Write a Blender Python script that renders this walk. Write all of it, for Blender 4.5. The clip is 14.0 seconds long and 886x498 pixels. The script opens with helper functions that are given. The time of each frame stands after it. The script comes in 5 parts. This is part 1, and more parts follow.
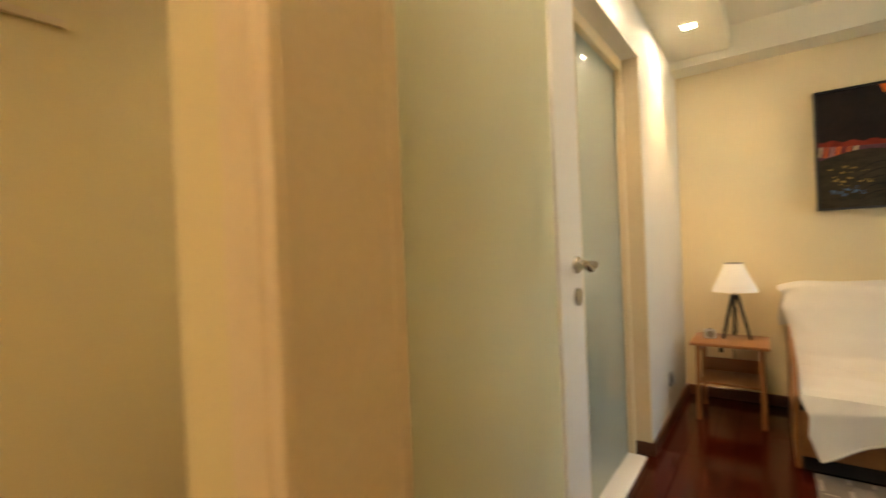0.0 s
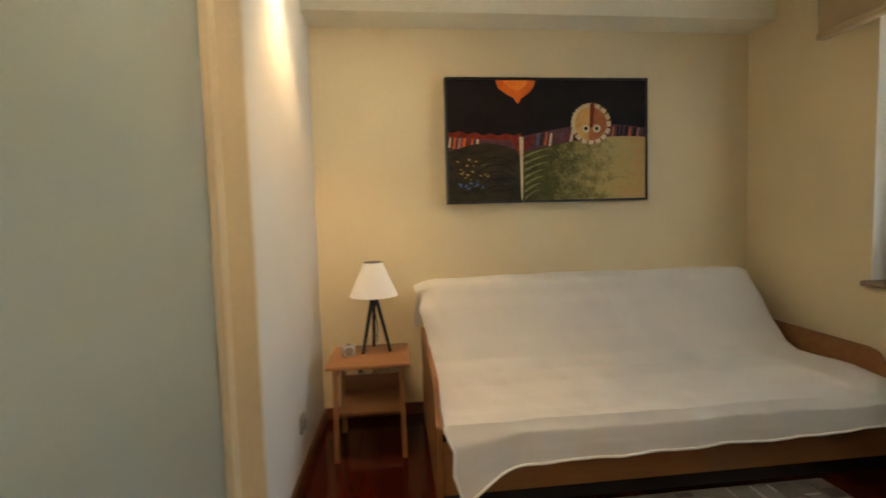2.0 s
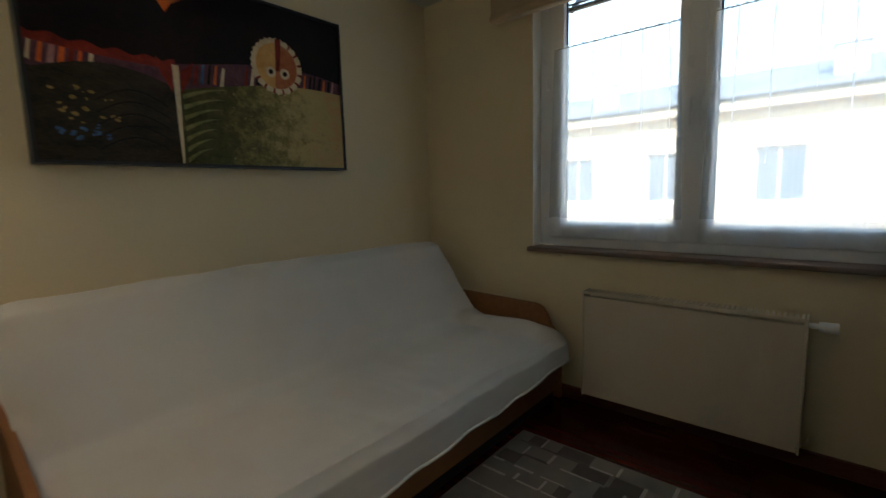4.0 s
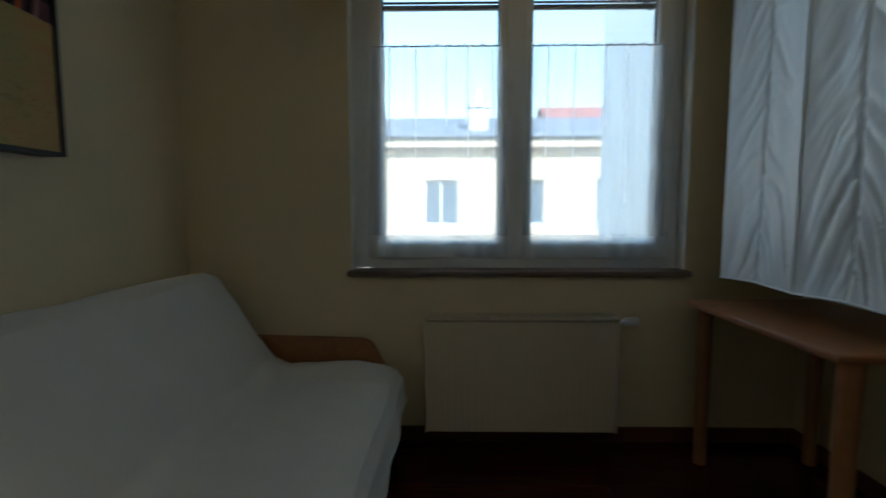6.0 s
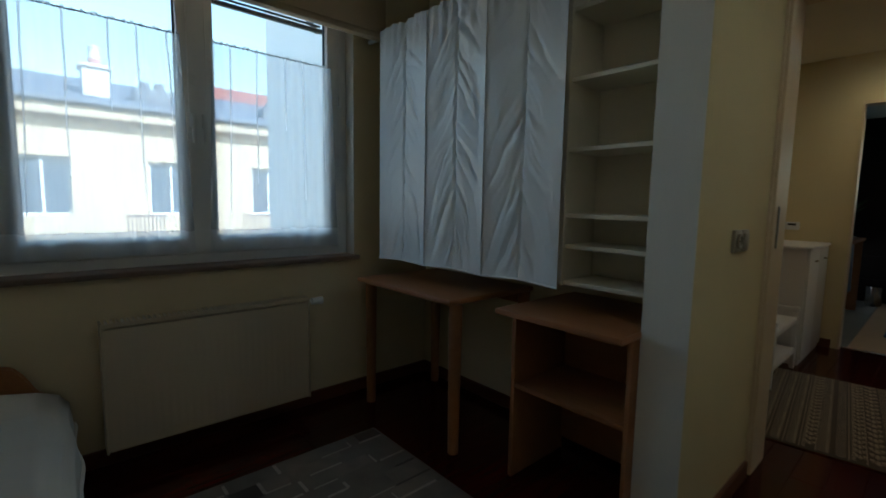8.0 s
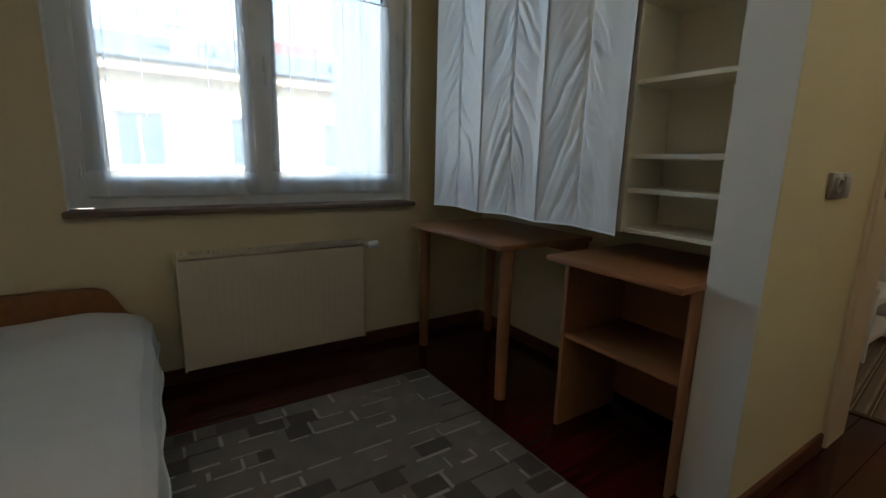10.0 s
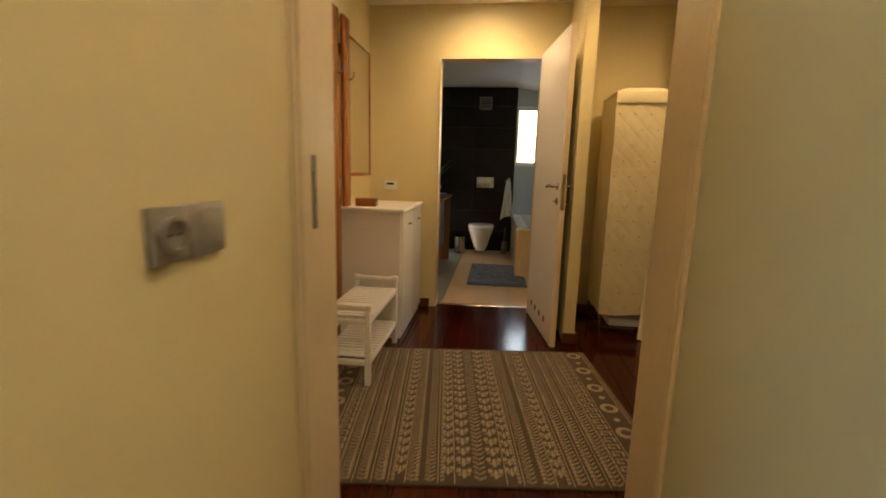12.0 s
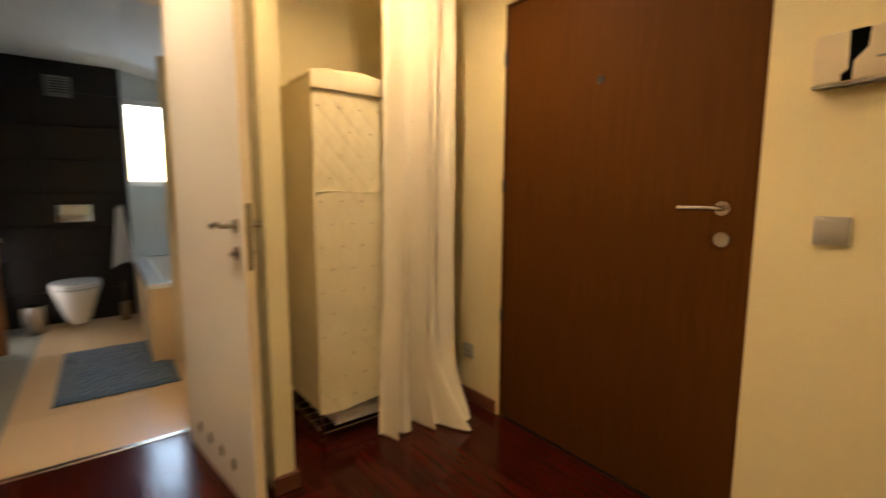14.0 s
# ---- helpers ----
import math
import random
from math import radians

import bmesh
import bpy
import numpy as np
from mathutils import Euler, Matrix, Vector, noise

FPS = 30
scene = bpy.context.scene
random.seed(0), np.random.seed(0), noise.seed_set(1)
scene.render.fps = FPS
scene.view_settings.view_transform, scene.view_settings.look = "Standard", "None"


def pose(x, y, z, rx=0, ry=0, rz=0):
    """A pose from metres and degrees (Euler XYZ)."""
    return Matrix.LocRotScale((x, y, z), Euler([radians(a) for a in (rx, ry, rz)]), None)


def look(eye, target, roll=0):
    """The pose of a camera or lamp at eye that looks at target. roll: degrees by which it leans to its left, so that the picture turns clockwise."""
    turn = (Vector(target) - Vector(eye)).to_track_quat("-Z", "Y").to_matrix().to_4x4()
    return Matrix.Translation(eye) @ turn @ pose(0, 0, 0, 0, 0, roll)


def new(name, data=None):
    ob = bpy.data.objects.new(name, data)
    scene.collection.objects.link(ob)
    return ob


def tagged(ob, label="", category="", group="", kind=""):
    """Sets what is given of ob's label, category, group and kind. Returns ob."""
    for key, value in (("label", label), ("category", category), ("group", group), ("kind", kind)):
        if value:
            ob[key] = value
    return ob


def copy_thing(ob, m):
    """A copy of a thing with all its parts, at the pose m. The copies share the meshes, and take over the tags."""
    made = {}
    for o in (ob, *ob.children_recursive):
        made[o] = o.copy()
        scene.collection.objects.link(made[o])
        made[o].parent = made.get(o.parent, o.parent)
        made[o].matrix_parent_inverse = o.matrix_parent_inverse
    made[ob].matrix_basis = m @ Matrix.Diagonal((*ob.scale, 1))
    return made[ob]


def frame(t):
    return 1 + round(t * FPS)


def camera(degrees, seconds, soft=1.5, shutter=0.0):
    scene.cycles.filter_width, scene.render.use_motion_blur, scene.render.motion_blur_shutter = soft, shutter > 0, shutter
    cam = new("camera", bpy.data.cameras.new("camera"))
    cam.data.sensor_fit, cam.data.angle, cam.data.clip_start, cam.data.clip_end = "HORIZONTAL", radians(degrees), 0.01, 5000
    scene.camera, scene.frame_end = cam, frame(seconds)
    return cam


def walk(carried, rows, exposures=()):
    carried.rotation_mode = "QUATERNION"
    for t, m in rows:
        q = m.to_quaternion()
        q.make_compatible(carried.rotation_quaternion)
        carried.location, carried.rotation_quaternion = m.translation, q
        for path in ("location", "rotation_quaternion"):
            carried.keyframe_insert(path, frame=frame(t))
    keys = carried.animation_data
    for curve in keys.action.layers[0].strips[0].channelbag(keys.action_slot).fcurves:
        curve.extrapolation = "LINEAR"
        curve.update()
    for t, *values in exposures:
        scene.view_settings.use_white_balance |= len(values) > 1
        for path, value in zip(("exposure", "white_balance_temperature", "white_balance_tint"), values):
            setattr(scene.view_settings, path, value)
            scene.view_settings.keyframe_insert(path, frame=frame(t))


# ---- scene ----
cam = camera(89.6, 14.0, 1.5, 0.5)
PATH = [
    (0, (0.543, 2.21, 1.188), (-0.641, 3.822, 1.183), -2.3),
    (0.5, (0.462, 2.431, 1.199), (-0.308, 4.276, 1.178), -1.6),
    (1, (0.399, 2.705, 1.205), (0.078, 4.679, 1.168), -2.5),
    (1.5, (0.379, 2.992, 1.197), (0.35, 4.991, 1.129), -2.7),
    (2, (0.469, 3.255, 1.225), (0.679, 5.241, 1.101), -1.6),
    (2.5, (0.483, 3.395, 1.247), (1.049, 5.303, 1.056), -0.3),
    (3, (0.457, 3.541, 1.233), (1.469, 5.25, 1.001), -2.7),
    (3.2, (0.483, 3.607, 1.223), (1.622, 5.233, 0.987), -2.9),
    (5.3, (0.582, 4.578, 1.164), (2.475, 5.19, 0.957), -1.0),
    (5.5, (0.623, 4.657, 1.162), (2.559, 5.119, 0.967), -1.6),
    (6, (0.671, 4.763, 1.155), (2.664, 4.796, 0.987), -0.1),
    (6.5, (0.644, 4.884, 1.161), (2.584, 4.418, 1.019), -2.2),
    (7, (0.577, 4.913, 1.201), (2.35, 3.998, 1.063), -1.9),
    (7.5, (0.512, 4.949, 1.207), (2.123, 3.771, 1.068), -0.2),
    (8, (0.451, 5.013, 1.191), (1.941, 3.696, 0.985), 1.0),
    (8.2, (0.435, 5.024, 1.181), (1.924, 3.715, 0.918), 0.8),
    (10.3, (0.438, 4.893, 1.118), (2.086, 3.83, 0.725), 1.5),
    (10.5, (0.382, 4.811, 1.17), (1.877, 3.552, 0.748), 0.4),
    (11, (0.439, 4.528, 1.149), (1.382, 2.806, 0.767), 0.1),
    (11.5, (0.465, 4.148, 1.137), (0.934, 2.237, 0.777), 1.0),
    (12, (0.494, 3.723, 1.17), (0.723, 1.767, 0.825), 1.5),
    (12.5, (0.552, 3.339, 1.185), (0.568, 1.367, 0.85), 0.9),
    (13, (0.606, 2.978, 1.198), (0.295, 1.032, 0.855), 0.3),
    (13.5, (0.564, 2.673, 1.219), (-0.12, 0.818, 0.915), 1.1),
    (14, (0.463, 2.378, 1.199), (-0.738, 0.797, 0.956), 0.2),
]

EXPOSURES = [(0, 3.76, 7000, 15), (0.5, 3.7, 6750, 15), (1.0, 3.53, 6550, 15), (2.0, 3.41, 6450, 16), (2.6, 3.22, 5950, 15), (3.0, 2.75, 5750, 14), (5.3, 1.41, 5050, 7), (7.0, 1.22, 4820, 4), (8.2, 1.05, 4800, 4), (10.3, 2.25, 5250, 12), (11.0, 2.93, 5450, 15), (12.0, 3.26, 7050, 16), (12.5, 3.25, 7150, 16), (13.0, 3.64, 6450, 16), (13.5, 3.78, 6050, 16), (14.0, 3.98, 6200, 16)]
walk(cam, [(t, look(eye, target, roll)) for t, eye, target, roll in PATH], EXPOSURES)

# ---- light ----
world = bpy.data.worlds.new("sky")
scene.world = world
world.use_nodes = True
wn = world.node_tree
sky = wn.nodes.new("ShaderNodeTexSky")
sky.sky_type, sky.sun_disc = "NISHITA", False
sky.dust_density, sky.air_density, sky.ozone_density = 0.5, 2.2, 0.5
sky.sun_elevation, sky.sun_rotation = radians(42), radians(-118)
wn.links.new(sky.outputs[0], wn.nodes["Background"].inputs[0])
wn.nodes["Background"].inputs[1].default_value = 0.15

sun = new("sun", bpy.data.lights.new("sun", "SUN"))
sun.data.energy, sun.data.angle, sun.data.color = 3.7, radians(0.5), (1.0, 0.94, 0.84)
sun.matrix_world = look((-20, -11, 20), (0, 0, 0))


def area(name, eye, target, w, h, watts, colour):
    lamp = new(name, bpy.data.lights.new(name, "AREA"))
    lamp.data.shape, lamp.data.size, lamp.data.size_y = "RECTANGLE", w, h
    lamp.data.energy, lamp.data.color = watts, colour
    lamp.matrix_world = look(eye, target)
    return lamp


def spot(name, eye, target, watts, degrees, colour=(1.0, 0.66, 0.30)):
    lamp = new(name, bpy.data.lights.new(name, "SPOT"))
    lamp.data.energy, lamp.data.spot_size, lamp.data.spot_blend = watts, radians(degrees), 0.75
    lamp.data.shadow_soft_size, lamp.data.color = 0.05, colour
    lamp.matrix_world = look(eye, target)
    return lamp


WARM = (1.0, 0.68, 0.33)
area("window_skylight", (3.02, 4.44, 1.55), (0, 4.44, 1.35), 1.55, 1.1, 1.05, (0.62, 0.84, 1.0))
area("bathroom_skylight", (0.02, -2.88, 1.70), (0.1, 0, 0.6), 0.5, 0.8, 0.24, (0.66, 0.83, 1.0))
spot("downlight_beam_a", (0.184, 5.30, 2.44), (0.16, 5.36, 0), 4.2, 88)
spot("downlight_beam_b", (0.16, 4.20, 2.44), (0.16, 4.20, 0), 0.8, 110)
spot("downlight_beam_c", (0.16, 3.15, 2.44), (0.16, 3.15, 0), 0.8, 120)
spot("hall_beam_a", (0.62, 0.40, 2.42), (0.62, 0.30, 0), 2.4, 160)
spot("hall_beam_b", (0.30, 1.70, 2.42), (0.30, 1.70, 0), 1.35, 150)
# added lamp, its source unseen, to brighten the nook
spot("nook_fill_beam", (-0.48, 0.98, 2.41), (-0.48, 0.86, 0), 2.9, 165)
spot("corridor_beam", (-0.70, 3.6, 2.42), (-0.70, 3.6, 0), 0.85, 140)


# ---- materials ----
def material(name, colour, rough=0.6, metal=0.0, vary=0.12, scale=6.0, grain=90.0, bump=0.15, colour2=None, coat=0.0, stretch=(1, 1, 1), per_object=0.0, sheen=0.0, trans=0.0, spec=0.5):
    """A surface with broad mottling, fine grain and relief."""
    m = bpy.data.materials.new(name)
    m.use_nodes = True
    nt = m.node_tree
    b = nt.nodes["Principled BSDF"]
    co = nt.nodes.new("ShaderNodeTexCoord")
    mp = nt.nodes.new("ShaderNodeMapping")
    mp.inputs["Scale"].default_value = stretch
    nt.links.new(co.outputs["Object"], mp.inputs[0])
    n1 = nt.nodes.new("ShaderNodeTexNoise")
    n1.inputs["Scale"].default_value, n1.inputs["Detail"].default_value = scale, 4
    n2 = nt.nodes.new("ShaderNodeTexNoise")
    n2.inputs["Scale"].default_value, n2.inputs["Detail"].default_value = grain, 3
    nt.links.new(mp.outputs[0], n1.inputs[0])
    nt.links.new(mp.outputs[0], n2.inputs[0])
    add = nt.nodes.new("ShaderNodeMath")
    add.operation = "MULTIPLY_ADD"
    add.inputs[1].default_value = 0.4
    nt.links.new(n2.outputs[0], add.inputs[0])
    half = nt.nodes.new("ShaderNodeMath")
    half.operation = "MULTIPLY"
    half.inputs[1].default_value = 0.6
    nt.links.new(n1.outputs[0], half.inputs[0])
    nt.links.new(half.outputs[0], add.inputs[2])
    c1 = colour2 or tuple(c * (1 - vary) for c in colour)
    c2 = colour if colour2 else tuple(min(1, c * (1 + vary * 0.6)) for c in colour)
    ramp = nt.nodes.new("ShaderNodeValToRGB")
    ramp.color_ramp.elements[0].position, ramp.color_ramp.elements[1].position = 0.3, 0.7
    ramp.color_ramp.elements[0].color, ramp.color_ramp.elements[1].color = (*c1, 1), (*c2, 1)
    nt.links.new(add.outputs[0], ramp.inputs[0])
    last = ramp.outputs[0]
    if per_object:
        oi = nt.nodes.new("ShaderNodeObjectInfo")
        mr = nt.nodes.new("ShaderNodeMapRange")
        mr.inputs[3].default_value, mr.inputs[4].default_value = 1 - per_object, 1 + per_object
        nt.links.new(oi.outputs["Random"], mr.inputs[0])
        hs = nt.nodes.new("ShaderNodeHueSaturation")
        nt.links.new(mr.outputs[0], hs.inputs["Value"])
        nt.links.new(last, hs.inputs["Color"])
        last = hs.outputs[0]
    nt.links.new(last, b.inputs["Base Color"])
    b.inputs["Roughness"].default_value, b.inputs["Metallic"].default_value = rough, metal
    b.inputs["Coat Weight"].default_value, b.inputs["Coat Roughness"].default_value = coat, 0.08
    b.inputs["Sheen Weight"].default_value = sheen
    b.inputs["Specular IOR Level"].default_value = spec
    rr = nt.nodes.new("ShaderNodeMapRange")
    rr.inputs[3].default_value, rr.inputs[4].default_value = max(0.02, rough - 0.08), min(1, rough + 0.08)
    nt.links.new(n1.outputs[0], rr.inputs[0])
    nt.links.new(rr.outputs[0], b.inputs["Roughness"])
    if bump:
        bp = nt.nodes.new("ShaderNodeBump")
        bp.inputs["Strength"].default_value, bp.inputs["Distance"].default_value = bump, 0.002
        nt.links.new(add.outputs[0], bp.inputs["Height"])
        nt.links.new(bp.outputs[0], b.inputs["Normal"])
    if trans:
        b.inputs["Transmission Weight"].default_value = trans
    return m


def glow(name, colour, strength):
    m = bpy.data.materials.new(name)
    m.use_nodes = True
    b = m.node_tree.nodes["Principled BSDF"]
    b.inputs["Base Color"].default_value = (*colour, 1)
    b.inputs["Emission Color"].default_value, b.inputs["Emission Strength"].default_value = (*colour, 1), strength
    return m


def cloth_sheer(name, colour, clear):
    """Thin cloth that lets part of the light straight through."""
    m = bpy.data.materials.new(name)
    m.use_nodes = True
    nt = m.node_tree
    out = nt.nodes["Material Output"]
    nt.nodes.remove(nt.nodes["Principled BSDF"])
    dif, tr, cl = nt.nodes.new("ShaderNodeBsdfDiffuse"), nt.nodes.new("ShaderNodeBsdfTranslucent"), nt.nodes.new("ShaderNodeBsdfTransparent")
    dif.inputs[0].default_value = tr.inputs[0].default_value = (*colour, 1)
    a, b = nt.nodes.new("ShaderNodeMixShader"), nt.nodes.new("ShaderNodeMixShader")
    a.inputs[0].default_value = 0.8
    no = nt.nodes.new("ShaderNodeTexNoise")
    no.inputs["Scale"].default_value = 5
    mr = nt.nodes.new("ShaderNodeMapRange")
    mr.inputs[3].default_value, mr.inputs[4].default_value = clear - 0.03, clear + 0.03
    nt.links.new(no.outputs[0], mr.inputs[0])
    nt.links.new(mr.outputs[0], b.inputs[0])
    nt.links.new(dif.outputs[0], a.inputs[1]); nt.links.new(tr.outputs[0], a.inputs[2])
    nt.links.new(a.outputs[0], b.inputs[1]); nt.links.new(cl.outputs[0], b.inputs[2])
    nt.links.new(b.outputs[0], out.inputs[0])
    return m


M_WALL = material("cream_wall_paint", (0.75, 0.625, 0.385), 0.75, vary=0.05, scale=2.5, grain=160, bump=0.12)
# cream paint again, yellowed to carry the warm light of the hall
M_WALLHALL = material("warm_lit_cream_wall_paint", (0.74, 0.63, 0.345), 0.75, vary=0.05, scale=2.5, grain=160, bump=0.12)
M_WHITE = material("white_wall_paint", (0.74, 0.71, 0.64), 0.7, vary=0.05, scale=2.5, grain=160, bump=0.12)
M_CEIL = material("ceiling_paint", (0.80, 0.75, 0.60), 0.8, vary=0.04, scale=2, grain=150, bump=0.1)
M_TRIM = material("beige_lacquered_trim", (0.74, 0.60, 0.38), 0.4, vary=0.06, scale=4, grain=60, bump=0.05)
M_SHELF = material("cream_shelf_board", (0.78, 0.71, 0.56), 0.5, vary=0.04, scale=4, grain=60, bump=0.03)
M_LACQ = material("white_lacquer", (0.80, 0.79, 0.77), 0.35, vary=0.03, scale=4, grain=60, bump=0.03)
M_SKIRT = material("reddish_wood_skirting", (0.11, 0.034, 0.012), 0.35, vary=0.35, scale=3, grain=40, stretch=(1, 1, 12), bump=0.1)
M_FLOOR = material("dark_red_parquet", (0.066, 0.0078, 0.0028), 0.16, colour2=(0.022, 0.0028, 0.0012), scale=3, grain=45, stretch=(14, 1.2, 1), bump=0.04, coat=0.05, per_object=0.25, spec=0.22)
M_JOINT = material("dark_joint", (0.012, 0.006, 0.004), 0.7, bump=0)
M_BEECH = material("beech_veneer", (0.38, 0.17, 0.065), 0.42, colour2=(0.29, 0.12, 0.042), scale=3, grain=60, stretch=(2, 14, 14), bump=0.06)
M_SOFAWOOD = material("orange_beech_board", (0.33, 0.145, 0.045), 0.45, colour2=(0.24, 0.095, 0.028), scale=3, grain=60, stretch=(2, 12, 12), bump=0.06)
M_SLAT = material("varnished_cherry_slat", (0.38, 0.12, 0.02), 0.2, colour2=(0.26, 0.07, 0.012), scale=3, grain=50, stretch=(14, 14, 1), bump=0.04, coat=0.5)
M_DOOR = material("walnut_veneer_door", (0.098, 0.034, 0.0040), 0.6, spec=0.06, colour2=(0.070, 0.023, 0.0028), scale=2.5, grain=60, stretch=(20, 20, 1.2), bump=0.06)
# shade inside holes and below the sofa, put into a near-black colour
M_DARK = material("recess_shade_black", (0.012, 0.010, 0.009), 0.8, bump=0)
M_THROW = material("off_white_throw", (0.62, 0.58, 0.51), 0.9, vary=0.05, scale=5, grain=260, bump=0.5, sheen=0.3)
M_CURT = material("white_satin_curtain", (0.88, 0.88, 0.88), 0.34, vary=0.04, scale=5, grain=220, bump=0.2, sheen=0.3)
M_HALLCURT = material("ivory_curtain", (0.76, 0.68, 0.51), 0.8, vary=0.05, scale=5, grain=220, bump=0.3, sheen=0.2)
M_STEEL = material("brushed_steel", (0.44, 0.41, 0.37), 0.24, 1.0, vary=0.06, scale=6, grain=200, bump=0.04)
M_CHROME = material("polished_chrome", (0.72, 0.70, 0.66), 0.18, 1.0, vary=0.04, scale=6, grain=200, bump=0.02)
M_GREY = material("grey_plastic", (0.22, 0.20, 0.17), 0.4, vary=0.05, bump=0.02)
M_BLACK = material("black_metal", (0.015, 0.013, 0.012), 0.4, vary=0.1, bump=0.02)
M_PVC = material("white_window_plastic", (0.80, 0.80, 0.79), 0.3, vary=0.03, bump=0.02)
# gasket colour, with the shade of the inner sash edge mixed in
M_GASKET = material("shaded_gasket_rubber", (0.02, 0.03, 0.045), 0.6, vary=0.1, bump=0)
M_SILL = material("brown_stone_sill", (0.20, 0.14, 0.10), 0.75, vary=0.15, scale=12, grain=150, bump=0.05)
M_RAD = material("cream_radiator_enamel", (0.66, 0.56, 0.40), 0.35, vary=0.03, bump=0.02)
M_SHADE = material("white_lampshade", (0.82, 0.79, 0.74), 0.8, vary=0.03, grain=300, bump=0.2)
M_BATHDARK = material("dark_brown_tile", (0.016, 0.011, 0.009), 0.3, spec=0.3, vary=0.25, scale=4, grain=60, bump=0.05, per_object=0.15)
M_BATHLIGHT = material("pale_tile", (0.62, 0.68, 0.68), 0.2, vary=0.05, scale=4, bump=0.02)
M_BATHFLOOR = material("cream_floor_tile", (0.70, 0.49, 0.27), 0.3, vary=0.06, scale=3, grain=60, bump=0.03, per_object=0.05)
M_BATHGREY = material("grey_floor_tile", (0.30, 0.30, 0.26), 0.35, vary=0.08, scale=3, grain=60, bump=0.03, per_object=0.06)
M_CERAMIC = material("white_ceramic", (0.82, 0.80, 0.76), 0.12, vary=0.02, bump=0, coat=0.5)
M_BLUE = material("blue_bath_mat", (0.05, 0.10, 0.19), 0.95, vary=0.3, scale=14, grain=200, bump=1.0, sheen=0.4)
M_FACADE = material("cream_render_facade", (0.74, 0.60, 0.40), 0.85, vary=0.05, scale=0.6, grain=8, bump=0.1)
M_RAILING = material("pale_brown_railing", (0.30, 0.22, 0.18), 0.6, vary=0.1, bump=0.02)
M_POT = material("pale_red_clay", (0.58, 0.34, 0.28), 0.85, vary=0.1, scale=2, grain=12, bump=0.1)
M_CHIMNEY = material("white_chimney_render", (0.80, 0.78, 0.75), 0.85, vary=0.06, scale=1.2, grain=12, bump=0.1)
M_ROOF = material("grey_roof_sheet", (0.20, 0.21, 0.23), 0.6, vary=0.2, scale=0.8, grain=6, bump=0.1)
M_REDROOF = material("red_roof_tile", (0.36, 0.12, 0.08), 0.8, vary=0.2, scale=1, grain=8, bump=0.2)
M_PANE = material("far_window_pane", (0.16, 0.19, 0.22), 0.1, vary=0.2, bump=0)
M_WING = material("pale_blue_render", (0.88, 0.90, 0.90), 0.85, vary=0.05, scale=1, grain=10, bump=0.1)
M_BLIND = material("beige_blind_cloth", (0.46, 0.34, 0.20), 0.85, vary=0.06, grain=240, bump=0.2)
M_SHEER = cloth_sheer("white_voile", (0.93, 0.96, 0.98), 0.52)
M_HEM = cloth_sheer("white_voile_hem", (0.93, 0.95, 0.97), 0.2)
M_LAMPGLOW = glow("halogen_lamp", (1.0, 0.86, 0.62), 30)


def frosted(name, colour, rough, clear=0.15):
    m = material(name, colour, rough, vary=0.04, scale=2, grain=300, bump=0.05)
    b = m.node_tree.nodes["Principled BSDF"]
    b.inputs["Transmission Weight"].default_value = clear
    b.inputs["IOR"].default_value = 1.45
    return m


M_FROST = frosted("frosted_glass", (0.76, 0.77, 0.56), 0.38, 0.15)
M_FROST_PALE = frosted("pale_frosted_glass", (0.60, 0.66, 0.58), 0.5, 0.5)
M_FROST_PALE.node_tree.nodes["Principled BSDF"].inputs["Specular IOR Level"].default_value = 0.1
M_FROST_PALE.node_tree.nodes["Principled BSDF"].inputs["Coat Weight"].default_value = 0.7
M_FROST_PALE.node_tree.nodes["Principled BSDF"].inputs["Coat Roughness"].default_value = 0.03


def clear_glass(name):
    m = bpy.data.materials.new(name)
    m.use_nodes = True
    nt = m.node_tree
    out = nt.nodes["Material Output"]
    nt.nodes.remove(nt.nodes["Principled BSDF"])
    gl, tr, mx, fr = nt.nodes.new("ShaderNodeBsdfGlossy"), nt.nodes.new("ShaderNodeBsdfTransparent"), nt.nodes.new("ShaderNodeMixShader"), nt.nodes.new("ShaderNodeFresnel")
    gl.inputs["Roughness"].default_value = 0.02
    nt.links.new(fr.outputs[0], mx.inputs[0]); nt.links.new(tr.outputs[0], mx.inputs[1]); nt.links.new(gl.outputs[0], mx.inputs[2])
    nt.links.new(mx.outputs[0], out.inputs[0])
    return m


M_GLASS = clear_glass("window_glass")
M_MIRROR = material("mirror_silver", (0.86, 0.86, 0.84), 0.02, 1.0, vary=0.0, bump=0)


# ---- mesh helpers ----
def cube(bm, a, b, bevel=0.0, seg=2):
    """A box between two corners, its edges rounded by bevel."""
    r = bmesh.ops.create_cube(bm, size=1.0)
    size = [abs(q - p) for p, q in zip(a, b)]
    mid = [(p + q) / 2 for p, q in zip(a, b)]
    for v in r["verts"]:
        v.co = Vector([m + c * s for m, c, s in zip(mid, v.co, size)])
    if bevel:
        edges = list({e for v in r["verts"] for e in v.link_edges})
        bmesh.ops.bevel(bm, geom=edges, offset=min(bevel, min(size) * 0.45), segments=seg, affect="EDGES", profile=0.5)
    return bm


def box(a, b, bevel=0.0, seg=2):
    return cube(bmesh.new(), a, b, bevel, seg)


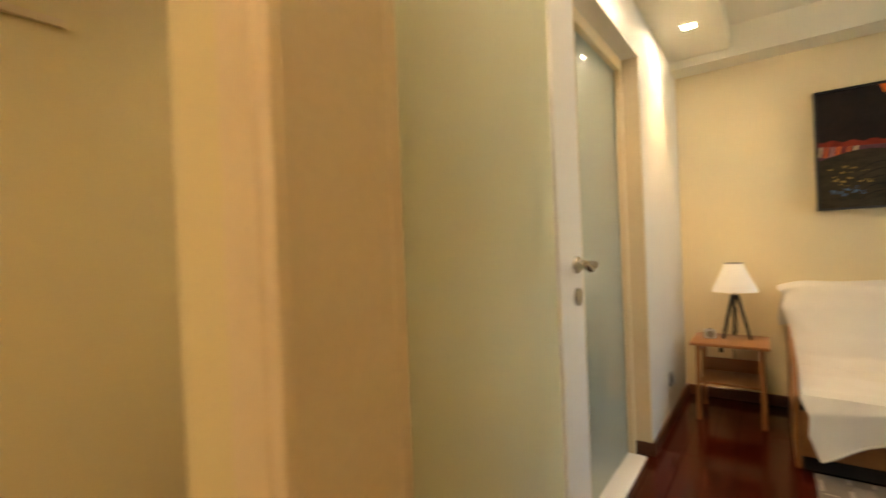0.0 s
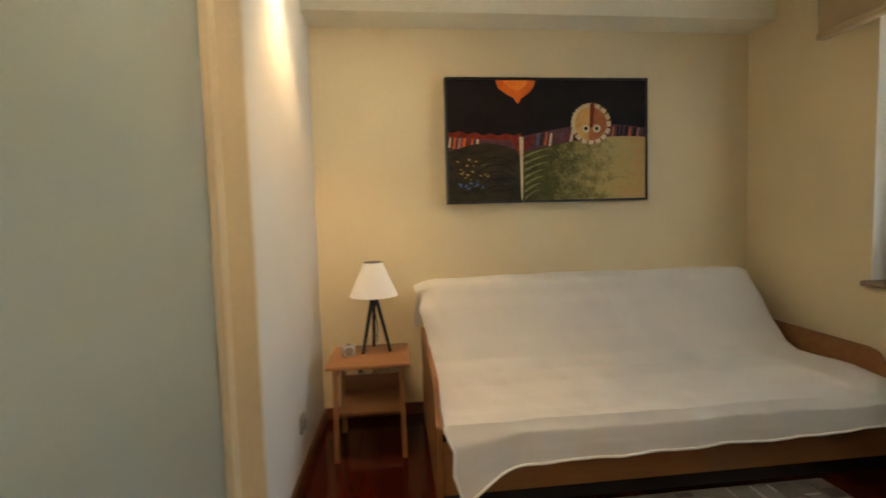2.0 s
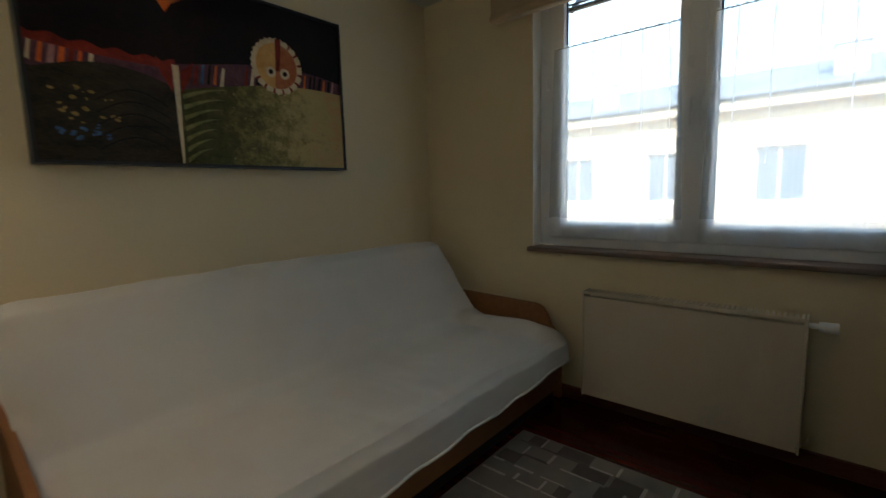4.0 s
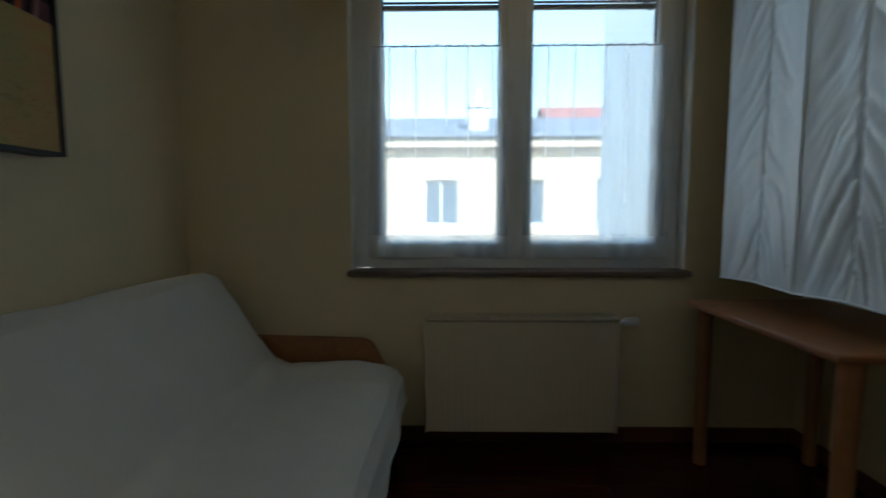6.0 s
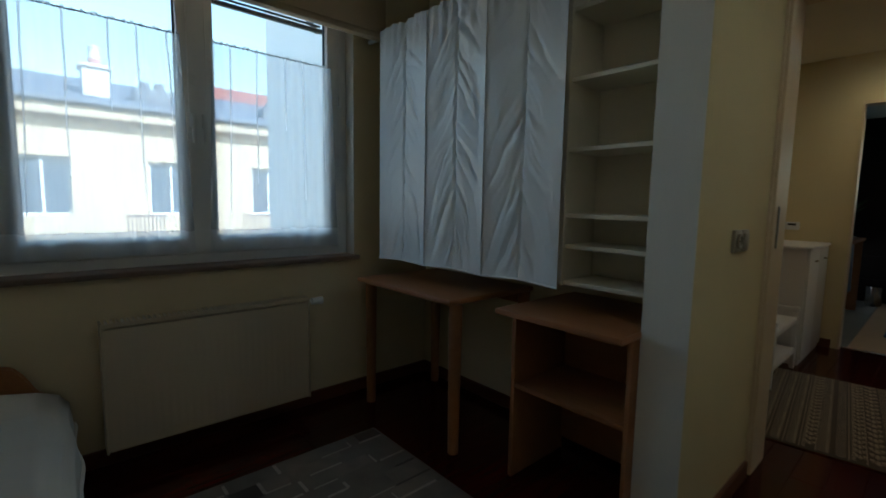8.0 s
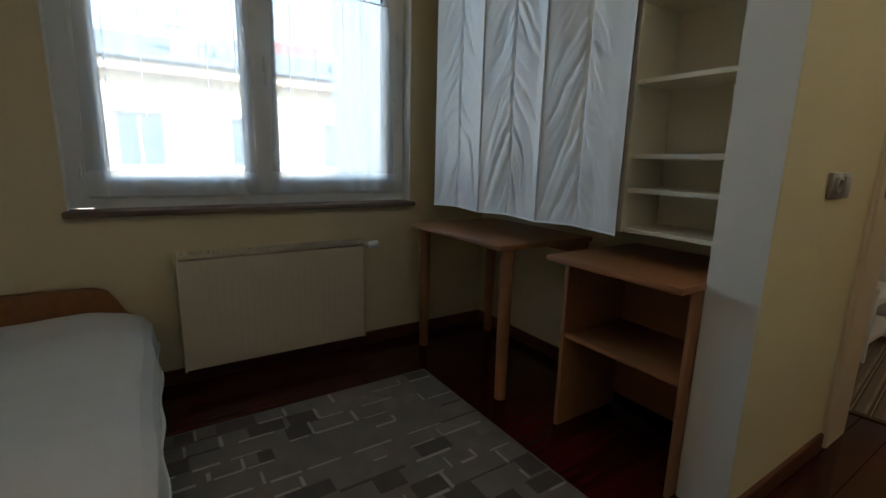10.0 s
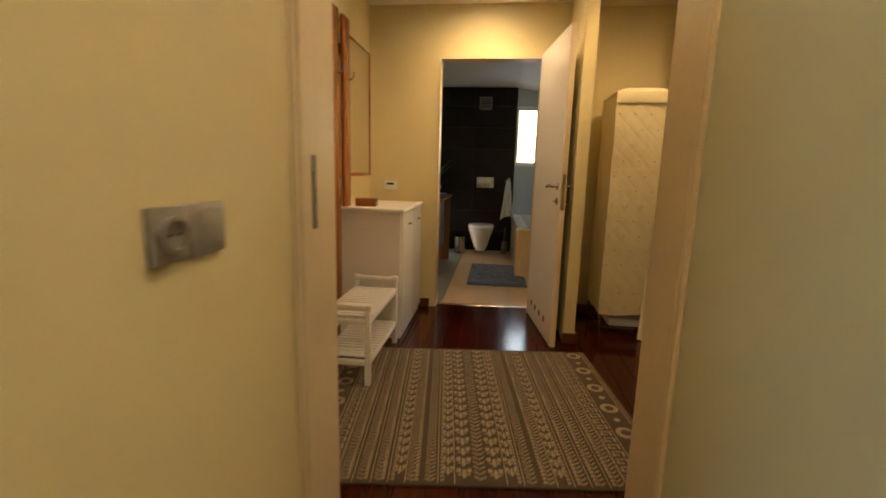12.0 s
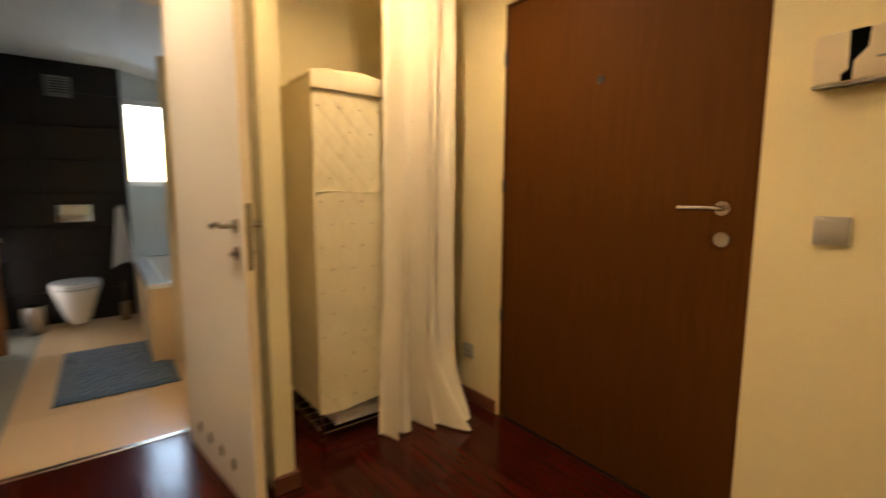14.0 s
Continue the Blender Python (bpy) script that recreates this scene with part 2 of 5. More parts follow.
def rod(bm, p, q, r0, r1=None, seg=16):
    """A round bar from p to q."""
    p, q = Vector(p), Vector(q)
    d = q - p
    r = bmesh.ops.create_cone(bm, cap_ends=True, segments=seg, radius1=r0, radius2=r0 if r1 is None else r1, depth=d.length)
    bmesh.ops.transform(bm, matrix=Matrix.Translation((p + q) / 2) @ d.to_track_quat("Z", "Y").to_matrix().to_4x4(), verts=r["verts"])
    return bm


def lathe(bm, rings, seg=24, centre=(0, 0), sx=1.0, sy=1.0, closed=True):
    """A turned shape from (radius, height) rings."""
    loops = []
    for r, z in rings:
        loops.append([bm.verts.new((centre[0] + sx * r * math.cos(2 * math.pi * i / seg), centre[1] + sy * r * math.sin(2 * math.pi * i / seg), z)) for i in range(seg)])
    for lo, hi in zip(loops, loops[1:]):
        for i in range(seg):
            bm.faces.new((lo[i], lo[(i + 1) % seg], hi[(i + 1) % seg], hi[i]))
    if closed:
        bm.faces.new(loops[0][::-1])
        bm.faces.new(loops[-1])
    return bm


def sheet(bm, f, nu, nv, thick=0.0):
    """A sheet of points f(u, v), u and v from 0 to 1; thick gives it a second side."""
    g = [[bm.verts.new(f(i / nu, j / nv)) for j in range(nv + 1)] for i in range(nu + 1)]
    for i in range(nu):
        for j in range(nv):
            bm.faces.new((g[i][j], g[i + 1][j], g[i + 1][j + 1], g[i][j + 1]))
    if thick:
        bmesh.ops.recalc_face_normals(bm, faces=bm.faces)
        bmesh.ops.solidify(bm, geom=list(bm.faces), thickness=thick)
    return bm


def tube(bm, points, r, seg=12):
    """A bent round bar through the points."""
    pts = [Vector(p) for p in points]
    loops = []
    side = None
    for i, p in enumerate(pts):
        d = (pts[min(i + 1, len(pts) - 1)] - pts[max(i - 1, 0)]).normalized()
        side = (side - d * side.dot(d)).normalized() if side else d.orthogonal().normalized()
        up = d.cross(side)
        loops.append([bm.verts.new(p + r * (math.cos(2 * math.pi * k / seg) * side + math.sin(2 * math.pi * k / seg) * up)) for k in range(seg)])
    for lo, hi in zip(loops, loops[1:]):
        for i in range(seg):
            bm.faces.new((lo[i], lo[(i + 1) % seg], hi[(i + 1) % seg], hi[i]))
    bm.faces.new(loops[0][::-1])
    bm.faces.new(loops[-1])
    return bm


def mesh(name, bm, mat, smooth=35):
    bmesh.ops.recalc_face_normals(bm, faces=bm.faces)
    me = bpy.data.meshes.new(name)
    bm.to_mesh(me)
    bm.free()
    me.materials.append(mat)
    if smooth:
        me.polygons.foreach_set("use_smooth", [True] * len(me.polygons))
        me.set_sharp_from_angle(angle=radians(smooth))
    return me


def part(name, bm, mat, parent, label="", smooth=35):
    ob = new(name, mesh(name, bm, mat, smooth))
    ob.parent = parent
    return tagged(ob, label)


def thing(name, label, category, m=None, group=""):
    ob = new(name)
    ob.empty_display_size = 0.05
    if m is not None:
        ob.matrix_world = m
    return tagged(ob, label, category, group)


def structure(name, bm, mat, label="", smooth=0):
    return tagged(new(name, mesh(name, bm, mat, smooth)), label, "", "", "structure")


def boxes(*pairs):
    bm = bmesh.new()
    for a, b in pairs:
        cube(bm, a, b)
    return bm


# ---- setting ----
RX0, RX1, RY1 = -0.01, 2.85, 6.06          # room: glazed wall, window wall, picture wall
NY, SY = 3.05, 3.51                        # alcove back, partition end
PX0, PX1 = 0.963, 1.118                    # partition faces
DY0, DY1 = 2.53, 2.72                      # wall with the room door
DX0, DX1 = 0.088, 0.945                    # its opening
HX0, HX1 = -1.18, 1.57                     # hall: entrance wall, mirror wall
CZ, HZ = 2.62, 2.45                        # ceilings
WY0, WY1, WZ0, WZ1 = 3.62, 5.25, 0.87, 2.35   # window opening

structure("wall_picture", box((-0.3, RY1, 0), (3.3, RY1 + 0.15, CZ)), M_WALL, "cream painted wall")
structure("wall_window", boxes(((RX1, 2.9, 0), (RX1 + 0.32, WY0, CZ)), ((RX1, WY1, 0), (RX1 + 0.32, RY1, CZ)), ((RX1, WY0, 0), (RX1 + 0.32, WY1, WZ0 - 0.03)), ((RX1, WY0, WZ1), (RX1 + 0.32, WY1, CZ))), M_WALL, "cream painted wall with a window")
structure("wall_glazed", boxes(((-0.21, DY1, 0), (RX0, 3.75, CZ)), ((-0.21, 4.84, 0), (RX0, RY1, CZ)), ((-0.21, 3.75, 2.19), (RX0, 4.84, CZ))), M_WHITE, "white painted wall beside a glazed door")
structure("wall_alcove", box((PX1, NY - 0.12, 0), (RX1, NY, CZ)), M_WALL, "painted back wall of the alcove")
structure("wall_partition", box((PX0, DY1, 0), (PX1, SY, CZ)), M_WALLHALL, "cream painted partition wall")
# thin panel whitens the partition end: window daylight put into the colour
structure("daylit_end_face", box((PX0 + 0.001, SY, 0), (PX1 - 0.001, SY + 0.003, CZ)), M_WHITE, "end of the partition, whitened for the daylight on it")
structure("wall_door", boxes(((-0.21, DY0, 0), (DX0 - 0.03, DY1, CZ)), ((DX1 + 0.02, DY0, 0), (PX1, DY1, CZ)), ((PX1, DY0, 0), (HX1, NY - 0.12, CZ)), ((DX0 - 0.03, DY0, 2.09), (DX1 + 0.02, DY1, CZ))), M_WALLHALL, "cream painted wall with a doorway")
structure("wall_hall_mirror", box((HX1, -0.1, 0), (HX1 + 0.12, DY0, CZ)), M_WALLHALL, "cream painted hall wall")
# the last box, unseen behind the closed door, is added to block outside light
structure("wall_entrance", boxes(((HX0 - 0.15, -0.22, 0), (HX0, 0.72, CZ)), ((HX0 - 0.15, 1.85, 0), (HX0, 5.4, CZ)), ((HX0 - 0.15, 0.72, 2.12), (HX0, 1.85, CZ)), ((HX0 - 0.3, 0.6, 0), (HX0 - 0.16, 2.0, CZ))), M_WALLHALL, "cream painted entrance wall")
structure("wall_corridor_end", box((HX0, 5.3, 0), (-0.21, 5.4, CZ)), M_WALLHALL, "cream painted end wall")
structure("wall_bathroom_door", boxes(((1.0, -0.12, 0), (HX1, 0, CZ)), ((-0.088, -0.12, 0), (0.17, 0, CZ)), ((0.17, -0.12, 2.06), (1.0, 0, CZ)), ((HX0, -0.22, 0), (-0.088, -0.10, CZ))), M_WALLHALL, "cream painted wall with the bathroom doorway")
structure("wall_nook", box((-0.088, 0.002, 0), (-0.01, 0.655, CZ)), M_WALLHALL, "short cream painted wall of the wardrobe nook")
structure("ceiling_room", box((-0.21, DY1, CZ), (3.2, RY1, CZ + 0.1)), M_CEIL, "cream painted ceiling")
structure("ceiling_box", box((RX0, DY1, 2.47), (0.36, RY1 - 0.21, CZ)), M_CEIL, "lowered ceiling strip with recessed lamps")
structure("ceiling_beam", box((RX0, RY1 - 0.21, 2.41), (RX1, RY1, CZ)), M_CEIL, "painted ceiling beam")
structure("ceiling_hall", box((HX0, -0.22, HZ), (HX1, DY0, HZ + 0.1)), M_CEIL, "cream painted hall ceiling")
structure("ceiling_corridor", box((HX0, DY0, HZ), (-0.21, 5.4, HZ + 0.1)), M_CEIL, "cream painted corridor ceiling")

# skirting
def skirting(name, a, b):
    bm = bmesh.new()
    cube(bm, a, b, 0.004, 1)
    structure(name, bm, M_SKIRT, "reddish wood skirting board")


T = 0.016
for a, b in (((RX0, RY1 - T, 0), (RX1, RY1, 0.075)), ((RX1 - T, NY, 0), (RX1, RY1 - T, 0.075)), ((RX0, 4.84, 0), (RX0 + T, RY1 - T, 0.075)), ((-0.10, 4.825, 0), (RX0 + T, 4.84, 0.075)),
             ((PX1, NY, 0), (RX1 - T, NY + T, 0.075)), ((PX0 - T, DY1 + 0.03, 0), (PX0, SY, 0.075)), 
             ((HX1 - T, 0, 0), (HX1, DY0, 0.075)), ((1.04, 0, 0), (HX1 - T, T, 0.075)), ((HX0, -0.1, 0), (HX0 + T, 0.70, 0.075)), ((HX0, 1.87, 0), (HX0 + T, 5.3, 0.075)),
             ((-0.104, 0.655, 0), (0.0, 0.671, 0.075)), ((-0.104, -0.1, 0), (-0.088, 0.655, 0.075)), ((HX0 + T, -0.1, 0), (-0.104, -0.084, 0.075))):
    skirting("baseboard", a, b)

# door lining of the room door: jambs, head, and strike plate
def jamb(x0, x1, y0, y1, step):
    bm = box((x0, y0, 0), (x1, y1, 2.09), 0.004, 1)
    cube(bm, (x0 + step[0], step[1], 0), (x1 + step[0], step[2], 2.09), 0.003, 1)
    return bm


frame_room = tagged(new("door_frame", mesh("door_frame", jamb(DX0 - 0.03, DX0, DY0 - 0.012, DY1 + 0.012, (-0.002, DY0 - 0.02, DY0 + 0.02)), M_TRIM)), "beige lacquered door lining of the room", "", "", "structure")
part("jamb", jamb(DX1 - 0.005, DX1 + 0.02, DY0 - 0.012, DY1 + 0.006, (0.012, DY1 - 0.05, DY1 + 0.014)), M_TRIM, frame_room)
part("head", box((DX0, DY0 - 0.01, 2.06), (DX1 - 0.005, DY1 + 0.01, 2.09), 0.003, 1), M_TRIM, frame_room)
part("casing", box((-0.03, DY0 - 0.022, 0), (DX0 - 0.032, DY0 - 0.001, 2.16), 0.004, 1), M_TRIM, frame_room)
plate = part("strike_plate", box((DX1 - 0.0085, 2.655, 1.02), (DX1 - 0.004, 2.68, 1.20), 0.0015, 1), M_STEEL, frame_room, "steel strike plate")
part("latch_hole", box((DX1 - 0.0095, 2.66, 1.12), (DX1 - 0.0083, 2.675, 1.16)), M_GREY, plate)
part("bolt_hole", box((DX1 - 0.0095, 2.66, 1.045), (DX1 - 0.0083, 2.675, 1.08)), M_GREY, plate)


def lever(wave):
    """A curved door lever, rose at the origin, reaching along -y, standing out along +x."""
    pts = [(0, 0, 0), (0.035, 0, 0), (0.052, -0.006, 0.001), (0.056, -0.022, 0.0)]
    pts += [(0.056 - 0.004 * k / 16, -0.022 - 0.108 * k / 16, wave * math.sin(2 * math.pi * (0.95 * k / 16 - 0.5))) for k in range(1, 17)]
    return tube(bmesh.new(), pts, 0.0105, 14)


def rose(r=0.026, z=0.0):
    bm = bmesh.new()
    rod(bm, (0, 0, z), (0.009, 0, z), r, r * 0.94, 28)
    return bm


# the glazed room door, standing open
door = thing("glass_door", "open frosted glass door with white stiles and steel lever", "door", pose(0.085, 2.70, 0.008, 0, 0, 0.3))
part("glass_panel", box((-0.022, 0.012, 0.1), (-0.006, 0.665, 1.96)), M_FROST, door, "frosted green-tinted glass")
part("lock_stile", box((-0.034, 0.665, 0), (0.004, 0.845, 2.045), 0.003, 1), M_LACQ, door)
part("top_rail", box((-0.034, 0.012, 1.96), (0.004, 0.665, 2.045), 0.003, 1), M_LACQ, door)
part("bottom_rail", box((-0.034, 0.012, 0), (0.004, 0.665, 0.1), 0.003, 1), M_LACQ, door)
part("hinge_stile", box((-0.034, 0, 0), (0.004, 0.012, 2.045), 0.003, 1), M_TRIM, door)
part("glass_bead", box((-0.036, 0.655, 0.1), (0.006, 0.6655, 1.96), 0.002, 1), M_LACQ, door, "white glazing bead")
part("edge_strip", box((-0.034, 0.8455, 0), (0.004, 0.848, 2.045)), M_TRIM, door)
lock = part("lock_plate", box((-0.026, 0.8485, 0.95), (-0.006, 0.851, 1.18), 0.001, 1), M_STEEL, door, "steel lock plate on the door edge")
part("latch", box((-0.022, 0.851, 1.10), (-0.010, 0.859, 1.13), 0.002, 1), M_STEEL, lock)
for nm, bm, z in (("rose", rose(), 1.115), ("lock_rose", rose(0.027), 1.022)):
    bmesh.ops.transform(bm, matrix=Matrix.Translation((0.004, 0.785, z)), verts=bm.verts)
    r_ = part(nm, bm, M_STEEL, door, "brushed steel rose")
    if nm == "rose":
        bm = lever(0.009)
        bmesh.ops.transform(bm, matrix=Matrix.Translation((0.008, 0.785, z)), verts=bm.verts)
        part("lever_handle", bm, M_STEEL, r_, "curved brushed steel lever")

# the glazed door in the side wall
side = tagged(new("door_side", mesh("door_side", box((-0.14, 3.80, 0.02), (-0.125, 4.775, 2.125)), M_FROST_PALE)), "closed frosted glass door in a beige frame", "", "", "structure")
part("jamb", box((-0.16, 4.775, 0), (-0.095, 4.84, 2.19), 0.004, 1), M_TRIM, side)
part("jamb", box((-0.16, 3.75, 0), (-0.095, 3.80, 2.19), 0.004, 1), M_TRIM, side)
part("head", box((-0.16, 3.80, 2.125), (-0.095, 4.775, 2.19), 0.004, 1), M_TRIM, side)
part("threshold", box((-0.155, 3.80, 0), (-0.03, 4.775, 0.02), 0.004, 1), M_LACQ, side, "white threshold")
part("reveal_lining", box((-0.095, 4.822, 0.076), (-0.012, 4.8385, 2.188)), M_TRIM, side)
part("glass_bead", box((-0.123, 4.768, 0.02), (-0.112, 4.7745, 2.125)), M_TRIM, side)

# recessed lamps
def downlight(x, y, z, label="white recessed ceiling lamp, lit"):
    d = thing("downlight", label, "ceiling lamp", pose(x, y, z), "recessed ceiling lamps")
    bm = bmesh.new()
    for a, b in (((-0.045, -0.045, -0.004), (0.045, -0.032, 0)), ((-0.045, 0.032, -0.004), (0.045, 0.045, 0)), ((-0.045, -0.032, -0.004), (-0.032, 0.032, 0)), ((0.032, -0.032, -0.004), (0.045, 0.032, 0))):
        cube(bm, a, b)
    part("bezel", bm, M_LACQ, d)
    part("lamp", box((-0.032, -0.032, -0.0025), (0.032, 0.032, 0)), M_LAMPGLOW, d, "glowing lamp")
    return d


first = downlight(0.184, 5.30, 2.47)
# the fixture at (-0.48, 0.98) is added and unseen, to match the nook fill
for x, y, z in ((0.165, 4.2, 2.47), (0.165, 3.15, 2.47), (0.62, 0.40, HZ), (0.30, 1.70, HZ), (-0.48, 0.98, HZ), (-0.70, 3.6, HZ)):
    copy_thing(first, pose(x, y, z))

# ---- window ----
win = tagged(new("window_1", mesh("window_1", boxes(((2.94, WY0, WZ0), (3.01, WY0 + 0.05, WZ1)), ((2.94, WY1 - 0.085, WZ0), (3.01, WY1, WZ1)), ((2.941, WY0 + 0.05, WZ0 - 0.03), (3.01, WY1 - 0.085, WZ0 + 0.05)), ((2.94, WY0 + 0.05, WZ1 - 0.06), (3.01, WY1 - 0.085, WZ1))), M_PVC, 0)), "white double casement window with half-height voile curtains", "", "", "structure")


def sash(y0, y1):
    z0, z1 = WZ0 + 0.045, WZ1 - 0.055
    s = part("sash", box((2.925, y0, z0), (2.985, y0 + 0.075, z1), 0.006), M_PVC, win)
    part("rail", box((2.925, y1 - 0.075, z0), (2.985, y1, z1), 0.006), M_PVC, s)
    part("rail", box((2.925, y0 + 0.075, z0), (2.985, y1 - 0.075, z0 + 0.085), 0.006), M_PVC, s)
    part("rail", box((2.925, y0 + 0.075, z1 - 0.075), (2.985, y1 - 0.075, z1), 0.006), M_PVC, s)
    g = part("pane", box((2.955, y0 + 0.07, z0 + 0.08), (2.96, y1 - 0.07, z1 - 0.07)), M_GLASS, s, "clear glass")
    g.visible_shadow = False
    gk = [((y0 + 0.072, z0 + 0.082), (y0 + 0.083, z1 - 0.072)), ((y1 - 0.083, z0 + 0.082), (y1 - 0.072, z1 - 0.072)), ((y0 + 0.083, z0 + 0.082), (y1 - 0.083, z0 + 0.09)), ((y0 + 0.083, z1 - 0.08), (y1 - 0.083, z1 - 0.072))]
    # the dark strips also carry the shade along the inner sash edges
    part("gasket", boxes(*[((2.961, a[0], a[1]), (2.972, b[0], b[1])) for a, b in gk]), M_GASKET, s, "gasket strip darkened for the shaded inner sash edge", smooth=0)
    return s


sa, sb = sash(WY0 + 0.055, 4.435), sash(4.445, WY1 - 0.075)
part("reveal_lining", boxes(((RX1 - 0.002, WY0, 0.869), (2.94, WY0 + 0.004, WZ1)), ((RX1 - 0.002, WY1 - 0.004, 0.869), (2.94, WY1, WZ1))), M_WHITE, win, smooth=0)
part("mullion", box((2.915, 4.40, WZ0 + 0.05), (2.926, 4.48, WZ1 - 0.06), 0.004), M_PVC, win)
for y in (4.415, 4.465):
    h = part("handle", box((2.895, y - 0.012, 1.53), (2.9145, y + 0.012, 1.60), 0.004), M_PVC, win, "window handle")
    part("grip", box((2.885, y - 0.009, 1.46), (2.897, y + 0.009, 1.585), 0.005), M_PVC, h)
for y in (WY0 + 0.058, WY1 - 0.058):
    for z in (1.0, 1.75):
        bm = bmesh.new()
        rod(bm, (2.918, y, z), (2.918, y, z + 0.07), 0.008)
        part("hinge", bm, M_PVC, win)
part("window_sill", box((2.795, WY0 - 0.012, 0.842), (2.94, WY1 + 0.012, 0.868), 0.006), M_SILL, win, "brown stone sill")


def voile(y0, y1):
    """Half-height voile on a wire, with a gathered top and a dense hem."""
    t = thing("voile_curtain", "white half-height voile curtain on a thin wire", "curtain", None, "voile curtains on the window")

    def f(u, v, z0, z1):
        z = z0 + (z1 - z0) * v
        spread = 0.035 * max(0, (1.955 - z) / 1.03) * (2 * u - 1)
        y = y0 + (y1 - y0) * u + spread
        wave = 0.006 * math.sin(u * 34 + 2 * math.sin(u * 9 + y0)) * (1.0 - 0.4 * v) + 0.004 * noise.noise((u * 7, v * 2, y0))
        return (2.911 + wave, y, z)
    part("cloth", sheet(bmesh.new(), lambda u, v: f(u, v, 1.03, 1.95), 90, 12), M_SHEER, t)
    part("hem", sheet(bmesh.new(), lambda u, v: f(u, v * 0.6, 0.925, 1.11), 90, 3), M_HEM, t, "denser white hem")

    def ruffle(u, v):
        p = f(u, 1.0, 1.03, 1.95)
        return (p[0] + 0.006 * math.sin(u * 190), p[1], 1.949 + v * (0.012 + 0.005 * math.sin(u * 95 + 2 * math.sin(u * 21))))
    part("ruffle", sheet(bmesh.new(), ruffle, 160, 2), M_HEM, t, "small gathered ruffle above the wire")
    for u, low in ((0.08, 0.3), (0.27, 0.1), (0.43, 0.55), (0.66, 0.2), (0.86, 0.0)):
        def pleat(a, v, u=u, low=low):
            p = f(u + 0.006 * noise.noise((v * 3, u * 9, y0)), low + (1 - low) * v, 1.11, 1.949)
            return (p[0] - 0.002, p[1] + (a - 0.5) * (0.004 + 0.006 * v), p[2])
        part("pleat", sheet(bmesh.new(), pleat, 1, 14), M_HEM, t)
    bm = bmesh.new()
    tube(bm, [(2.909, y0 + (y1 - y0) * k / 10, 1.953) for k in range(11)], 0.003, 8)
    part("wire", bm, M_GREY, t, "dark curtain wire")


voile(3.735, 4.372)
voile(4.51, 5.145)

# awning frame outside
aw = thing("awning", "open tilted rooftop awning frame with dark bars outside the window", "awning")
for y0, y1 in ((3.64, 4.42), (4.46, 5.22)):
    part("bar", box((3.19, y0, 2.245), (3.215, y1, 2.27), 0.004, 1), M_BLACK, aw)
    part("bar", box((3.22, y0, 2.29), (3.235, y1, 2.302), 0.004, 1), M_BLACK, aw)
bm = bmesh.new()
rod(bm, (3.2, 3.68, 2.25), (3.62, 3.68, 2.62), 0.016, seg=8)
part("arm", bm, M_BLACK, aw)
bm = bmesh.new()
rod(bm, (3.2, 5.18, 2.25), (3.62, 5.18, 2.62), 0.016, seg=8)
part("arm", bm, M_BLACK, aw)

# blind above the window
bl = thing("roman_blind", "drawn-up beige fabric blind above the window", "blind")
bm = bmesh.new()
cube(bm, (2.70, 3.49, 2.14), (2.76, 5.43, 2.5), 0.012)
part("cloth", bm, M_BLIND, bl)
part("fold", box((2.69, 3.488, 2.112), (2.745, 5.432, 2.15), 0.01), M_BLIND, bl)
part("headrail", box((2.70, 3.495, 2.5), (2.85, 5.425, 2.535), 0.004), M_LACQ, bl)

# radiator
rad = thing("radiator", "cream enamelled panel radiator below the window", "radiator", pose(0, 0, 0))
bm = bmesh.new()
n = 28


def fin(u, v):
    y = 3.985 + 0.892 * u
    edge = min(1, 8 * min(u, 1 - u), 10 * min(v, 1 - v))
    return (2.716 - 0.0014 * edge * (0.5 - 0.5 * math.cos(u * n * 2 * math.pi)), y, 0.11 + 0.53 * v)


sheet(bm, fin, n * 8, 12)
part("front_panel", bm, M_RAD, rad)
part("back_panel", box((2.79, 3.99, 0.11), (2.80, 4.875, 0.64), 0.004), M_RAD, rad)
part("body", box((2.722, 3.99, 0.115), (2.79, 4.87, 0.63)), M_RAD, rad)
for y in (3.975, 4.875):
    part("side_cover", box((2.708, y, 0.105), (2.802, y + 0.009, 0.668), 0.003), M_RAD, rad)
bm = bmesh.new()
cube(bm, (2.708, 3.984, 0.655), (2.716, 4.875, 0.668))
for k in range(45):
    y = 3.988 + k * 0.0197
    cube(bm, (2.717, y, 0.656), (2.80, y + 0.009, 0.666))
part("top_grille", bm, M_RAD, rad)
bm = bmesh.new()
for k in range(26):
    y = 4.0 + k * 0.0343
    cube(bm, (2.7065, y, 0.135), (2.7085, y + 0.015, 0.142))
part("embossing", bm, M_RAD, rad)
for y in (4.12, 4.74):
    part("bracket", box((2.80, y, 0.2), (2.8495, y + 0.03, 0.6)), M_RAD, rad)
bm = bmesh.new()
rod(bm, (2.75, 3.975, 0.635), (2.75, 3.945, 0.635), 0.011)
rod(bm, (2.75, 3.945, 0.635), (2.75, 3.885, 0.635), 0.019, 0.022, 20)
part("valve", bm, M_LACQ, rad, "white thermostatic valve")
bm = bmesh.new()
tube(bm, [(2.77, 3.97, 0.13), (2.78, 3.95, 0.13), (2.82, 3.945, 0.13), (2.8495, 3.945, 0.13)], 0.008)
part("pipe", bm, M_RAD, rad)

